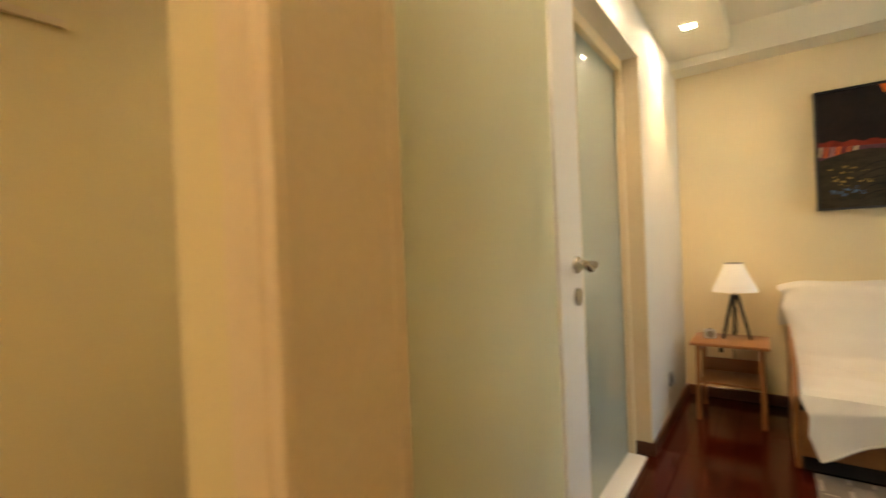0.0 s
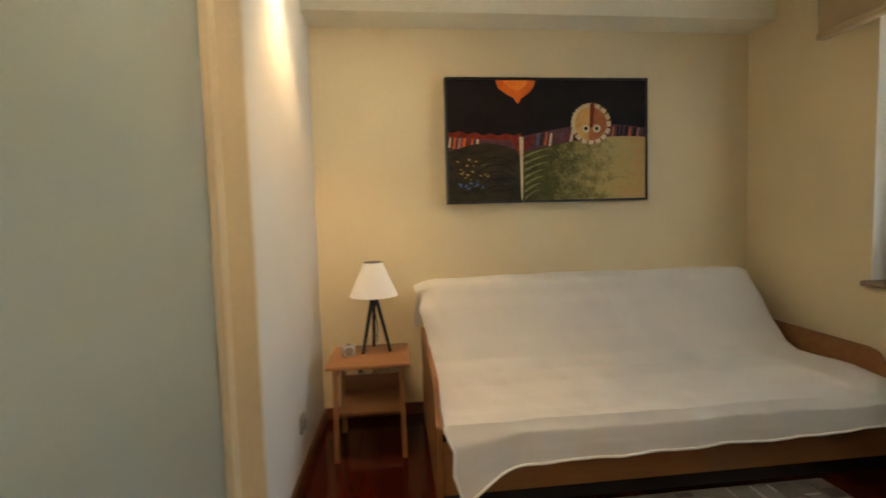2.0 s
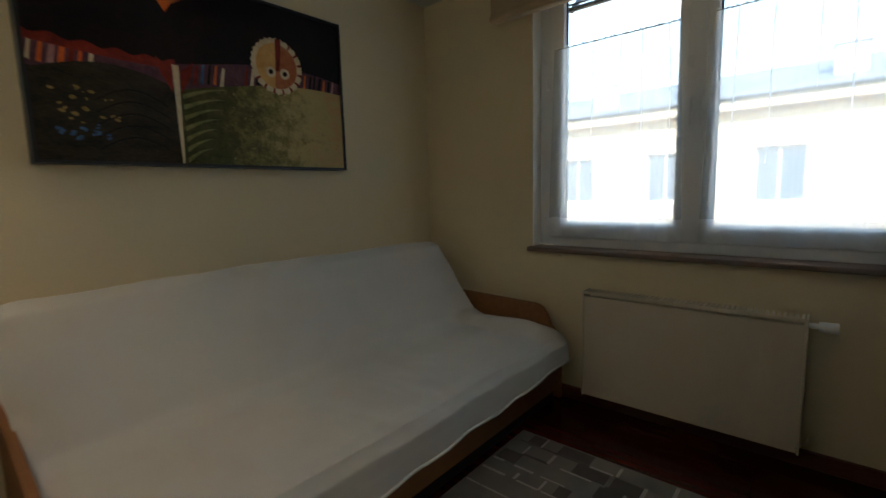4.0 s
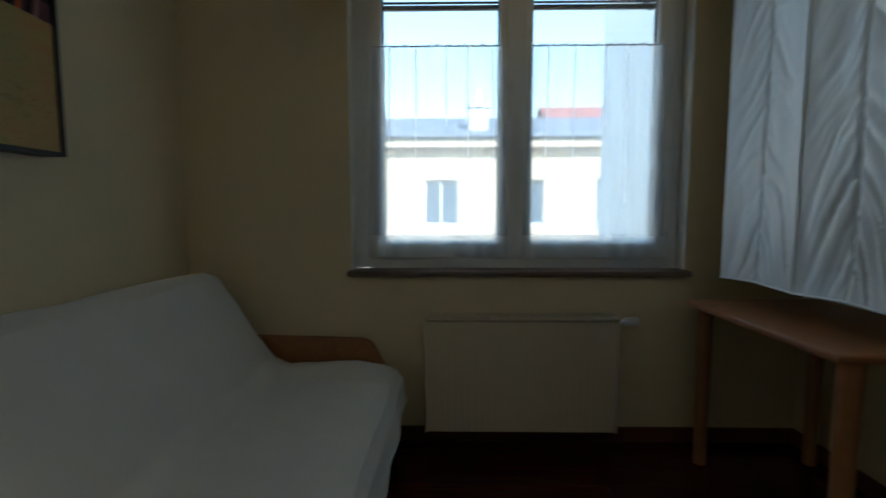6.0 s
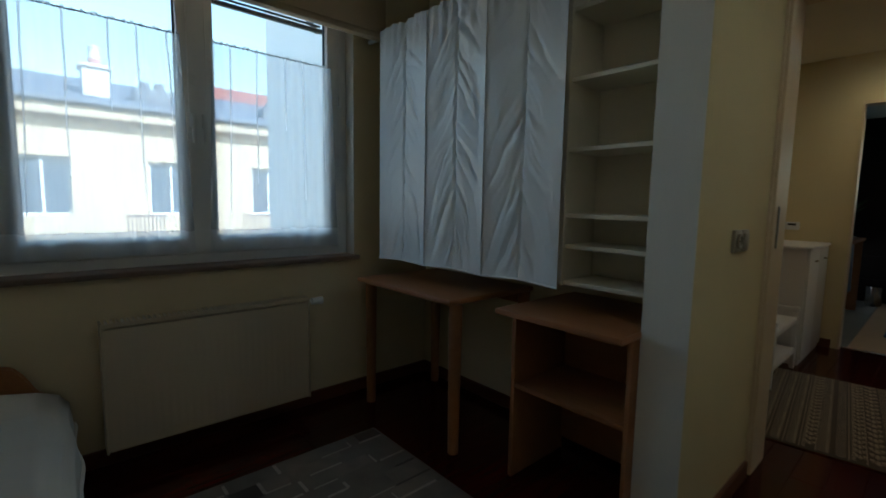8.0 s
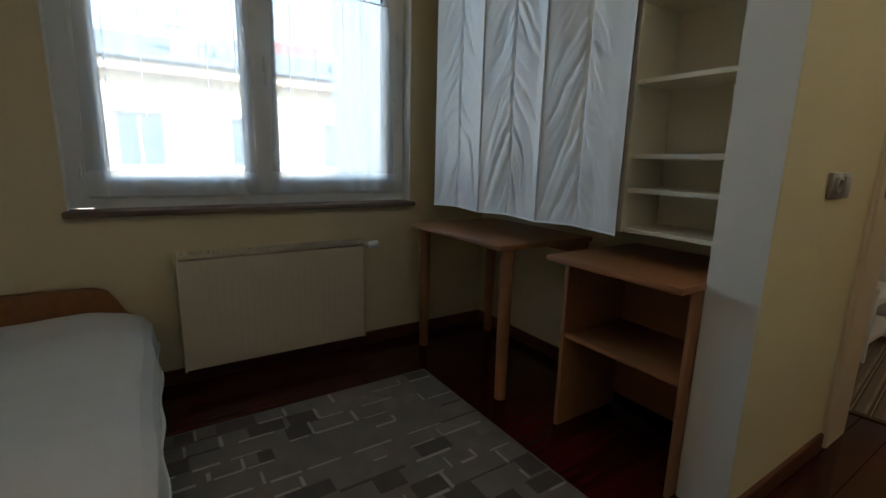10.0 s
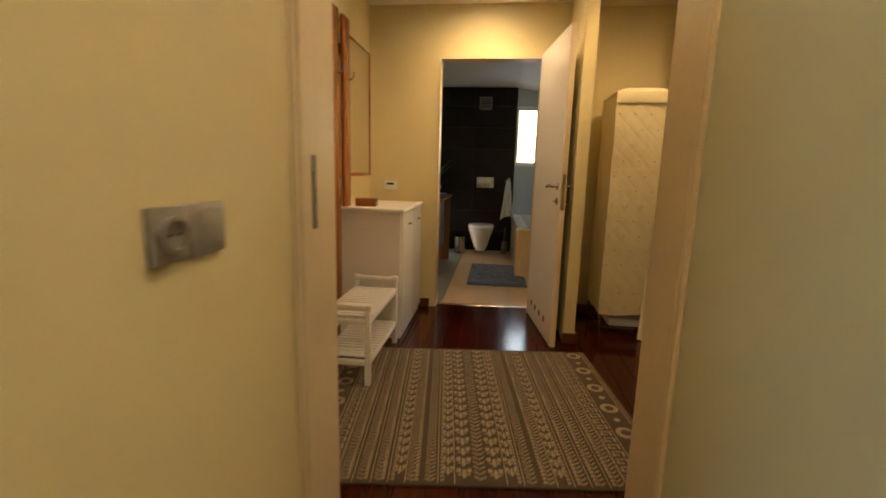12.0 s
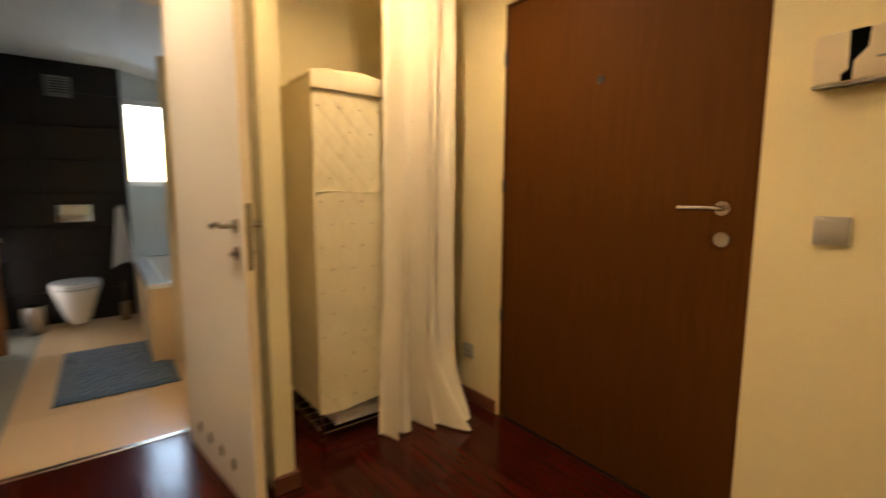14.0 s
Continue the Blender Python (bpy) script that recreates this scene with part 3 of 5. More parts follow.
# ---- picture ----
pic = thing("painting", "abstract painting of dark fields with a red sun and orange heart", "painting", pose(1.443, RY1, 1.711, 0, 0, 0))
PW, PH = 0.647, 0.382
YF = -0.078
bm = bmesh.new()
for a, b in (((-PW, -PH), (PW, -PH + 0.012)), ((-PW, PH - 0.012), (PW, PH)), ((-PW, -PH + 0.012), (-PW + 0.012, PH - 0.012)), ((PW - 0.012, -PH + 0.012), (PW, PH - 0.012))):
    cube(bm, (a[0], YF, a[1]), (b[0], 0, b[1]))
part("frame", bm, M_BLACK, pic, "thin black frame")


def paint(name, c1, c2, scale=9, stretch=(1, 1, 1), rough=0.45):
    return material(name, c2, rough, colour2=c1, scale=scale, grain=60, bump=0.5, stretch=stretch, spec=0.2)


P_BLACK = paint("paint_black", (0.006, 0.004, 0.004), (0.018, 0.010, 0.008))
P_DARKF = paint("paint_dark_field", (0.006, 0.006, 0.005), (0.060, 0.042, 0.020), 8, (1, 1, 2.5))
P_STROKE = paint("paint_green_stroke", (0.12, 0.12, 0.03), (0.27, 0.25, 0.08), 22)
P_GOLD = paint("paint_gold", (0.24, 0.19, 0.05), (0.50, 0.40, 0.14), 30)
P_OCHRE = paint("paint_ochre", (0.20, 0.11, 0.02), (0.38, 0.24, 0.06), 24)
P_YELLOW = paint("paint_sun_yellow", (0.50, 0.24, 0.05), (0.72, 0.44, 0.14), 14)
P_RUST = paint("paint_rust", (0.30, 0.08, 0.02), (0.46, 0.17, 0.06), 24)
P_RED = paint("paint_red", (0.10, 0.008, 0.005), (0.28, 0.032, 0.014), 20)
P_ORANGE = paint("paint_orange", (0.55, 0.08, 0.01), (0.74, 0.17, 0.02), 8)
P_CREAM = paint("paint_cream", (0.48, 0.36, 0.18), (0.72, 0.60, 0.38), 20)
P_PURPLE = paint("paint_purple", (0.05, 0.02, 0.03), (0.16, 0.06, 0.07), 16)
P_BLUE = paint("paint_blue", (0.02, 0.05, 0.12), (0.10, 0.18, 0.30), 20)
P_PINK = paint("paint_dusty_pink", (0.30, 0.13, 0.11), (0.45, 0.24, 0.20), 20)
P_HEART = paint("paint_heart_yellow", (0.70, 0.14, 0.015), (0.88, 0.29, 0.035), 10)


def patch(name, outline, mat, lift):
    """A flat painted shape, slightly proud of the canvas."""
    bm = bmesh.new()
    top = [bm.verts.new((x, YF + 0.012 - lift, z)) for x, z in outline]
    bm.faces.new(top)
    r = bmesh.ops.extrude_face_region(bm, geom=list(bm.faces))
    bmesh.ops.translate(bm, vec=(0, 0.0012, 0), verts=[v for v in r["geom"] if isinstance(v, bmesh.types.BMVert)])
    part(name, bm, mat, pic, smooth=0)


def at(u, v):
    """A place on the canvas, u from its left and v from its top, both 0 to 1."""
    return (-PW + 0.012 + u * (2 * PW - 0.024), PH - 0.012 - v * (2 * PH - 0.024))


part("canvas", box((-PW + 0.012, YF + 0.012, -PH + 0.012), (PW - 0.012, YF + 0.03, PH - 0.012)), P_BLACK, pic)
HILL = lambda u: 0.52 + 0.03 * math.sin(u * 5) - (0.05 * math.sin((u - 0.38) / 0.62 * math.pi) if u > 0.38 else 0.0)
N = 30
patch("purple_band", [at(i / N, HILL(i / N) - 0.09) for i in range(N + 1)] + [at(1 - i / N, HILL(1 - i / N) + 0.06) for i in range(N + 1)], P_PURPLE, 0.002)
patch("red_band", [at(0.36 * i / N, HILL(0.36 * i / N) - 0.10 + 0.01 * math.sin(i)) for i in range(N + 1)] + [at(0.36 * (1 - i / N), HILL(0.36 * (1 - i / N)) - 0.055) for i in range(N + 1)], P_RED, 0.004)
patch("dark_field", [at(0.355 * i / N, HILL(0) + 0.07 - 0.07 * math.sin(i / N * math.pi)) for i in range(N + 1)] + [at(0.355, 1), at(0, 1)], P_DARKF, 0.004)
art = random.Random(11)


def field_paint():
    """Green brushwork that turns speckled gold and then rusty to one side."""
    m = paint("paint_speckled_field", (0.04, 0.04, 0.01), (0.3, 0.25, 0.08), 10)
    nt = m.node_tree
    co, sx_ = nt.nodes.new("ShaderNodeTexCoord"), nt.nodes.new("ShaderNodeSeparateXYZ")
    no, mr, ad, rp = nt.nodes.new("ShaderNodeTexNoise"), nt.nodes.new("ShaderNodeMapRange"), nt.nodes.new("ShaderNodeMath"), nt.nodes.new("ShaderNodeValToRGB")
    no.inputs["Scale"].default_value, no.inputs["Detail"].default_value, no.inputs["Roughness"].default_value = 22, 8, 0.72
    mr.inputs[1].default_value, mr.inputs[2].default_value, mr.inputs[3].default_value, mr.inputs[4].default_value = -0.17, 0.6, -0.25, 0.42
    nt.links.new(co.outputs["Object"], sx_.inputs[0]); nt.links.new(co.outputs["Object"], no.inputs[0])
    nt.links.new(sx_.outputs[0], mr.inputs[0]); nt.links.new(mr.outputs[0], ad.inputs[0]); nt.links.new(no.outputs[0], ad.inputs[1])
    nt.links.new(ad.outputs[0], rp.inputs[0])
    stops = ((0.15, (0.035, 0.034, 0.009)), (0.42, (0.085, 0.078, 0.020)), (0.58, (0.20, 0.165, 0.045)), (0.78, (0.42, 0.33, 0.11)), (1.0, (0.46, 0.27, 0.09)))
    rp.color_ramp.elements[0].position, rp.color_ramp.elements[0].color = stops[0][0], (*stops[0][1], 1)
    rp.color_ramp.elements[1].position, rp.color_ramp.elements[1].color = stops[-1][0], (*stops[-1][1], 1)
    for p, c in stops[1:-1]:
        rp.color_ramp.elements.new(p).color = (*c, 1)
    nt.links.new(rp.outputs[0], nt.nodes["Principled BSDF"].inputs["Base Color"])
    return m



def dabs(name, mat, n, span, rise, lift, size, crowd=1.0):
    """Many short brush dabs in one layer, crowded to one side."""
    bm = bmesh.new()
    for _ in range(n):
        u = span[0] + (span[1] - span[0]) * art.random() ** crowd
        v = rise[0] + (rise[1] - rise[0]) * art.random()
        r, a = size * art.uniform(0.4, 1.2), art.uniform(-0.5, 0.9)
        ring = []
        for k in range(6):
            p, q = r * math.cos(k / 6 * 6.283), 0.55 * r * math.sin(k / 6 * 6.283)
            c = at(u, v)
            x = max(-PW + 0.014, min(PW - 0.014, c[0] + p * math.cos(a) - q * math.sin(a)))
            z = max(-PH + 0.014, min(PH - 0.014, c[1] + p * math.sin(a) + q * math.cos(a)))
            ring.append(bm.verts.new((x, YF + 0.012 - lift - art.uniform(0, 0.0008), z)))
        bm.faces.new(ring)
    tagged(part(name, bm, mat, pic, smooth=0), kind="stuff")


patch("green_field", [at(0.36 + 0.64 * i / N, 0.60 - 0.13 * math.sin(i / N * 1.9)) for i in range(N + 1)] + [at(1, 1), at(0.36, 1)], field_paint(), 0.004)
dabs("gold_dab", P_GOLD, 160, (0.99, 0.52), (0.52, 0.99), 0.0056, 0.004, 1.5)
dabs("rust_dab", P_RUST, 60, (0.99, 0.74), (0.76, 0.99), 0.0066, 0.004, 1.5)
dabs("ochre_dab", P_OCHRE, 26, (0.04, 0.2), (0.64, 0.82), 0.0046, 0.010)
dabs("teal_dab", P_BLUE, 16, (0.05, 0.17), (0.82, 0.90), 0.0056, 0.012)
patch("stem", [at(0.350, 0.47), at(0.370, 0.47), at(0.363, 1), at(0.356, 1)], P_CREAM, 0.0075)
for s_ in (-1, 1):
    patch("red_root", [at(0.36 + s_ * 0.012, 0.50), at(0.36 + s_ * 0.055, 0.44), at(0.36 + s_ * 0.045, 0.52), at(0.36 + s_ * 0.012, 0.62)], P_RED, 0.0070)
for k in range(7):
    z = 0.62 + 0.058 * k
    tip = 0.15 - 0.012 * k
    patch("furrow", [at(0.375 + tip * i / 8, z - 0.055 * math.sin(i / 8 * 1.7)) for i in range(9)] + [at(0.375 + tip * (1 - i / 8), z + 0.028 * (i / 8) - 0.055 * math.sin((1 - i / 8) * 1.7)) for i in range(9)], P_STROKE, 0.0064)
for k in range(5):
    z = 0.70 + 0.06 * k
    patch("furrow", [at(0.14 + 0.19 * i / 8, z - 0.07 * math.sin(i / 8 * 3.1)) for i in range(9)] + [at(0.14 + 0.19 * (1 - i / 8), z + 0.008 - 0.07 * math.sin((1 - i / 8) * 3.1)) for i in range(9)], P_BLACK, 0.0050)
hues = (P_CREAM, P_ORANGE, P_PINK, P_RED, P_PURPLE, P_PURPLE, P_BLUE, P_PURPLE, P_RED, P_BLACK)
for k in range(46):
    u = 0.012 + k * 0.0216
    if 0.15 < u < 0.40:
        continue
    z, wd_ = HILL(u) - 0.015 + art.uniform(-0.012, 0.012), art.uniform(0.005, 0.013)
    patch("streak", [at(u, z - 0.06), at(u + wd_, z - 0.065), at(u + wd_ * 0.8 - 0.008, z + 0.05), at(u - 0.012, z + 0.045)], hues[art.randrange(10)] if u > 0.4 else hues[(0, 1, 2, 1, 3, 1)[k % 6]], 0.0035)
patch("orange_heart", [at(0.235, 0.005), at(0.435, 0.005), at(0.425, 0.06), at(0.40, 0.11), at(0.365, 0.15), at(0.345, 0.20), at(0.325, 0.15), at(0.29, 0.12), at(0.25, 0.07)], P_ORANGE, 0.004)
patch("heart_glow", [at(0.27, 0.006), at(0.40, 0.006), at(0.385, 0.05), at(0.345, 0.095), at(0.30, 0.06)], P_HEART, 0.0055)
CU, CV, RU = 0.715, 0.365, 0.105
wheel = lambda r, k, n: at(CU + r * math.cos(k / n * 6.283), CV + r * 1.70 * math.sin(k / n * 6.283))
patch("sun_rim", [wheel(RU if k % 2 else RU * 0.94, k, 60) for k in range(60)], P_CREAM, 0.007)
patch("sun_face", [wheel(RU * 0.78, k, 40) for k in range(40)], P_RUST, 0.0082)
patch("sun_half", [wheel(RU * 0.80, k, 40) for k in range(11, 31)] + [at(CU - 0.004, CV - 0.1)], P_YELLOW, 0.0088)
for k in range(-6, 14):
    a = k / 32 * 6.283
    patch("sun_dash", [at(CU + r * RU * math.cos(a + d), CV + r * RU * 1.70 * math.sin(a + d)) for r, d in ((0.80, -0.04), (0.98, -0.05), (0.98, 0.05), (0.80, 0.04))], P_RED if k % 2 else P_CREAM, 0.0080)
for du in (-0.028, 0.028):
    patch("sun_spot", [at(CU + du + 0.02 * math.cos(k / 12 * 6.283), CV + 0.04 + 0.034 * math.sin(k / 12 * 6.283)) for k in range(12)], P_CREAM, 0.0096)
    patch("sun_dot", [at(CU + du + 0.009 * math.cos(k / 10 * 6.283), CV + 0.04 + 0.016 * math.sin(k / 10 * 6.283)) for k in range(10)], P_BLACK, 0.0104)
patch("sun_ray", [at(CU - 0.004, CV - 0.17), at(CU + 0.02, CV - 0.17), at(CU + 0.008, CV + 0.03), at(CU - 0.008, CV + 0.03)], P_RED, 0.0092)

# ---- sofa ----
SX0, SX1, SYF, SYB = 0.61, 2.80, 5.035, 6.03
sofa = thing("sofa_bed", "beech-framed sofa bed covered with an off-white throw", "sofa", pose(0, 0, 0))


def arm_board(x0, x1):
    """An end board with a sloping, rounded top."""
    bm = bmesh.new()
    prof = [(SYF, 0.012), (SYB - 0.02, 0.012), (SYB - 0.02, 0.57), (SYB - 0.25, 0.56), (SYF + 0.16, 0.545), (SYF + 0.115, 0.53), (SYF + 0.085, 0.49), (SYF + 0.05, 0.42), (SYF, 0.38)]
    f = bm.faces.new([bm.verts.new((x0, y, z)) for y, z in prof])
    r = bmesh.ops.extrude_face_region(bm, geom=[f])
    bmesh.ops.translate(bm, vec=(x1 - x0, 0, 0), verts=[v for v in r["geom"] if isinstance(v, bmesh.types.BMVert)])
    bmesh.ops.bevel(bm, geom=list(bm.edges), offset=0.006, segments=2, affect="EDGES")
    return bm


part("arm", arm_board(SX0, SX0 + 0.024), M_SOFAWOOD, sofa, "orange beech end board")
part("arm", arm_board(SX1 - 0.024, SX1), M_SOFAWOOD, sofa, "orange beech end board")
part("front_board", box((SX0 + 0.026, SYF + 0.012, 0.075), (SX1 - 0.026, SYF + 0.034, 0.30), 0.003), M_SOFAWOOD, sofa)
# near-black block fills the shaded gap below the front board
part("plinth", box((SX0 + 0.03, SYF + 0.04, 0.0), (SX1 - 0.03, SYB - 0.05, 0.075)), M_DARK, sofa, "plinth, near-black for the shade under the sofa")
part("seat", box((SX0 + 0.03, SYF + 0.02, 0.30), (SX1 - 0.03, SYB - 0.2, 0.395), 0.04, 3), M_THROW, sofa)
bm = bmesh.new()
cube(bm, (SX0 + 0.03, -0.09, 0), (2.58, 0.06, 0.48), 0.05, 3)
bmesh.ops.transform(bm, matrix=pose(0, SYB - 0.22, 0.38, -15, 0, 0), verts=bm.verts)
part("backrest", bm, M_THROW, sofa)

throw = thing("throw", "off-white woven throw draped over the sofa bed", "blanket")
PROFILE = [(6.03, 0.6), (5.995, 0.8), (5.945, 0.872), (5.875, 0.882), (5.806, 0.855), (5.734, 0.74), (5.657, 0.58), (5.592, 0.47), (5.514, 0.425), (5.385, 0.412), (5.204, 0.415), (5.083, 0.41), (5.023, 0.392), (4.994, 0.34), (4.988, 0.27), (4.984, 0.2)]


def drape(u, v):
    k = v * (len(PROFILE) - 1)
    i = min(int(k), len(PROFILE) - 2)
    f = k - i
    f = f * f * (3 - 2 * f) * 0.4 + f * 0.6
    y = PROFILE[i][0] * (1 - f) + PROFILE[i + 1][0] * f
    z = PROFILE[i][1] * (1 - f) + PROFILE[i + 1][1] * f
    right = 2.64 + 0.14 * max(0, min(1, (v - 0.28) / 0.32))
    left = SX0 - 0.004 + 0.034 * max(0, min(1, (v - 0.36) / 0.08)) * max(0, min(1, (0.93 - v) / 0.05))
    x = left + (right - left) * u
    fall = max(0, (v - 0.82) / 0.18)
    z -= fall * (0.115 * max(0, 1 - u * 6) ** 1.3 - 0.035 * u - 0.02)
    y -= fall * 0.05 * max(0, 1 - u * 6)
    x += 0.10 * fall * max(0, 1 - u * 6)
    side = max(0, 1 - u / 0.045)
    if v < 0.46:
        hold = min(1, (0.46 - v) / 0.1)
        z -= side ** 2 * hold * (0.035 + 0.015 * math.sin(v * 52))
        x -= side ** 2 * hold * (0.028 * min(1, max(0, (0.34 - v) / 0.12)) + 0.014 * math.sin(v * 62))
        y -= 0.016 * side * hold * math.sin(v * 62 - u * 45) * (1 if v > 0.24 else 0.2)
    z += 0.010 * noise.noise((u * 5, v * 5, 3.1)) + 0.006 * noise.noise((u * 16, v * 13, 1.7)) + 0.0025 * noise.noise((u * 40, v * 22, 4.4)) + 0.012 * math.sin(u * math.pi) * (1 if v < 0.3 else -0.3)
    y += 0.012 * noise.noise((u * 6, v * 4, 8.2)) - 0.006 * fall * math.sin(u * 40)
    if u > 0.9 and 0.45 < v < 0.8:
        z += 0.05 * math.sin((u - 0.9) / 0.1 * math.pi) * math.sin((v - 0.45) / 0.35 * math.pi)
    return (x, y, z)


bm = sheet(bmesh.new(), drape, 150, 110, 0.006)
part("cloth", bm, M_THROW, throw)
bm = bmesh.new()
tube(bm, [Vector(drape(k / 80, 1.0)) + Vector((0, -0.004, 0)) for k in range(81)], 0.006, 8)
part("hem", bm, M_THROW, throw, "thick stitched hem")
part("hem", tube(bmesh.new(), [Vector(drape(0.0, 0.80 + 0.2 * k / 20)) + Vector((0, -0.003, 0)) for k in range(21)], 0.006, 8), M_THROW, throw, "thick stitched hem")

# ---- side table and lamp ----
tb = thing("side_table", "small beech side table with a lower shelf", "side table", pose(0.307, 5.70, 0))
part("tabletop", box((-0.215, -0.195, 0.485), (0.215, 0.195, 0.507), 0.006), M_BEECH, tb)
part("shelf", box((-0.165, -0.16, 0.235), (0.165, 0.165, 0.252), 0.004), M_BEECH, tb)
for sx in (-1, 1):
    part("apron", box((sx * 0.165 - 0.009, -0.15, 0.44), (sx * 0.165 + 0.009, 0.15, 0.485), 0.002), M_BEECH, tb)
    for sy in (-1, 1):
        bm = bmesh.new()
        cube(bm, (sx * 0.168 - 0.013, sy * 0.168 - 0.016, 0), (sx * 0.168 + 0.013, sy * 0.168 + 0.016, 0.485), 0.004)
        for v in bm.verts:
            v.co.x += sx * 0.012 * (0.485 - v.co.z)
        part("leg", bm, M_BEECH, tb)
part("backing", box((-0.165, 0.16, 0.252), (0.165, 0.172, 0.34), 0.002), M_BEECH, tb)

lp = thing("table_lamp", "table lamp with black wooden tripod and white cone shade", "lamp", pose(0.338, 5.765, 0.507))
for k, a in enumerate((100, 220, 335)):
    c, s_ = math.cos(radians(a)), math.sin(radians(a))
    bm = bmesh.new()
    rod(bm, (0.018 * c, 0.018 * s_, 0.282), (0.090 * c, 0.090 * s_, 0.0), 0.0105, 0.009, 10)
    rod(bm, (0.018 * c + 0.006 * s_, 0.018 * s_ - 0.006 * c, 0.282), (0.055 * c, 0.055 * s_, 0.14), 0.005, 0.005, 8)
    part("leg", bm, M_BLACK, lp, "black tripod leg")
bm = bmesh.new()
rod(bm, (0, 0, 0.262), (0, 0, 0.29), 0.028, 0.024, 18)
rod(bm, (0, 0, 0.29), (0, 0, 0.36), 0.008, seg=12)
part("hub", bm, M_BLACK, lp)
bm = bmesh.new()
lathe(bm, [(0.133, 0.313), (0.127, 0.330), (0.052, 0.500), (0.050, 0.500), (0.125, 0.329), (0.131, 0.314)], 40, closed=False)
part("shade", bm, M_SHADE, lp, "white fabric cone shade")
bm = bmesh.new()
lathe(bm, [(0.054, 0.498), (0.054, 0.5035), (0.049, 0.5035), (0.049, 0.495), (0.002, 0.495)], 30, closed=False)
part("cap_ring", bm, M_GREY, lp)
bm = bmesh.new()
tube(bm, [(0.0, 0.03, 0.22), (0.01, 0.09, 0.12), (0.0, 0.12, 0.02), (-0.02, 0.15, 0.006), (-0.03, 0.185, 0.005), (-0.03, 0.205, -0.02), (-0.03, 0.205, -0.25), (-0.06, 0.195, -0.33)], 0.003, 8)
part("cable", bm, M_BLACK, lp)
part("cable_switch", box((-0.09, -0.155, -0.075), (-0.065, -0.135, -0.03), 0.006), M_BLACK, lp, "black cable switch below the tabletop")
part("cable", tube(bmesh.new(), [(-0.077, -0.145, -0.03), (-0.077, -0.06, -0.012), (-0.05, 0.15, -0.012), (-0.03, 0.205, -0.05)], 0.003, 8), M_BLACK, lp)
M_SOCKLIGHT = material("silver_grey_plastic", (0.48, 0.46, 0.43), 0.35, vary=0.05, bump=0.02)
ck = thing("alarm_clock", "small silver-grey alarm clock with dark face", "clock", pose(0.195, 5.685, 0.507, 0, 0, 12))
part("case", box((-0.036, -0.02, 0), (0.036, 0.02, 0.062), 0.010, 3), M_SOCKLIGHT, ck)
bm = bmesh.new()
rod(bm, (0, -0.0205, 0.031), (0, -0.022, 0.031), 0.023, seg=24)
part("face", bm, M_GREY, ck, "grey dial")
part("button", box((-0.012, -0.008, 0.062), (0.012, 0.008, 0.068), 0.002), M_GREY, ck)


def socket(name, m, n, mats, label):
    t = thing(name, label, "wall switch" if "switch" in name else "wall socket", m)
    for k in range(n):
        p = part("plate", box((0.0, k * 0.083 - 0.041 * n, -0.041), (0.012, k * 0.083 - 0.041 * n + 0.081, 0.041), 0.003), mats, t)
        if "switch" in name and k == n - 1:
            part("rocker", box((0.012, k * 0.083 - 0.041 * n + 0.013, -0.029), (0.017, k * 0.083 - 0.041 * n + 0.068, 0.029), 0.002), mats, p, "rocker switch")
        else:
            bm = bmesh.new()
            y = k * 0.083 - 0.041 * n + 0.04
            lathe(bm, [(0.027, 0), (0.027, 0.010), (0.021, 0.011), (0.020, 0.003)], 28, closed=True)
            bmesh.ops.transform(bm, matrix=Matrix.Translation((0.011, y, 0)) @ pose(0, 0, 0, 0, 90, 0), verts=bm.verts)
            part("outlet", bm, mats, p)
            bm = bmesh.new()
            for dy in (-0.0095, 0.0095):
                rod(bm, (0.0145, y + dy, 0), (0.0155, y + dy, 0), 0.003, seg=10)
            part("hole", bm, M_DARK, p)
    return t


M_SOCK = material("satin_grey_plate", (0.36, 0.33, 0.28), 0.35, 0.3, vary=0.05, bump=0.02)
socket("wall_switch", pose(PX0, 3.10, 1.07, 0, 0, 180), 2, M_SOCK, "grey double wall plate with switch and socket")
socket("wall_switch", pose(HX0, 2.04, 1.10), 1, M_SOCK, "grey wall switch beside the entrance door")
socket("wall_socket", pose(HX0, 0.47, 0.30), 1, M_SOCK, "grey wall socket near the skirting")
socket("wall_socket", pose(RX0, 5.40, 0.28), 1, M_GREY, "dark wall socket low on the white wall")

# ---- alcove: shelves, curtain, desk, open unit ----
sh = thing("wall_shelving", "white built-in open shelving in the alcove", "shelving")
part("side_panel", box((1.46, NY + 0.20, 0.872), (1.478, 3.485, 2.19), 0.002, 1), M_SHELF, sh)
for z in (0.872, 1.018, 1.140, 1.395, 1.66, 1.92, 2.17):
    part("shelf", box((PX1 + 0.001, NY + 0.002, z), (1.4585, 3.475, z + 0.017), 0.002, 1), M_SHELF, sh)
part("rear_panel", box((PX1 + 0.002, NY + 0.20, 0.892), (1.458, NY + 0.212, 2.168)), M_SHELF, sh)
part("curtain_rail", box((1.40, 3.505, 2.125), (2.845, 3.525, 2.145), 0.003, 1), M_LACQ, sh)

cu = thing("alcove_curtain", "gathered white satin curtain hanging before the alcove shelves", "curtain")
CX0, CX1 = 1.455, 2.66


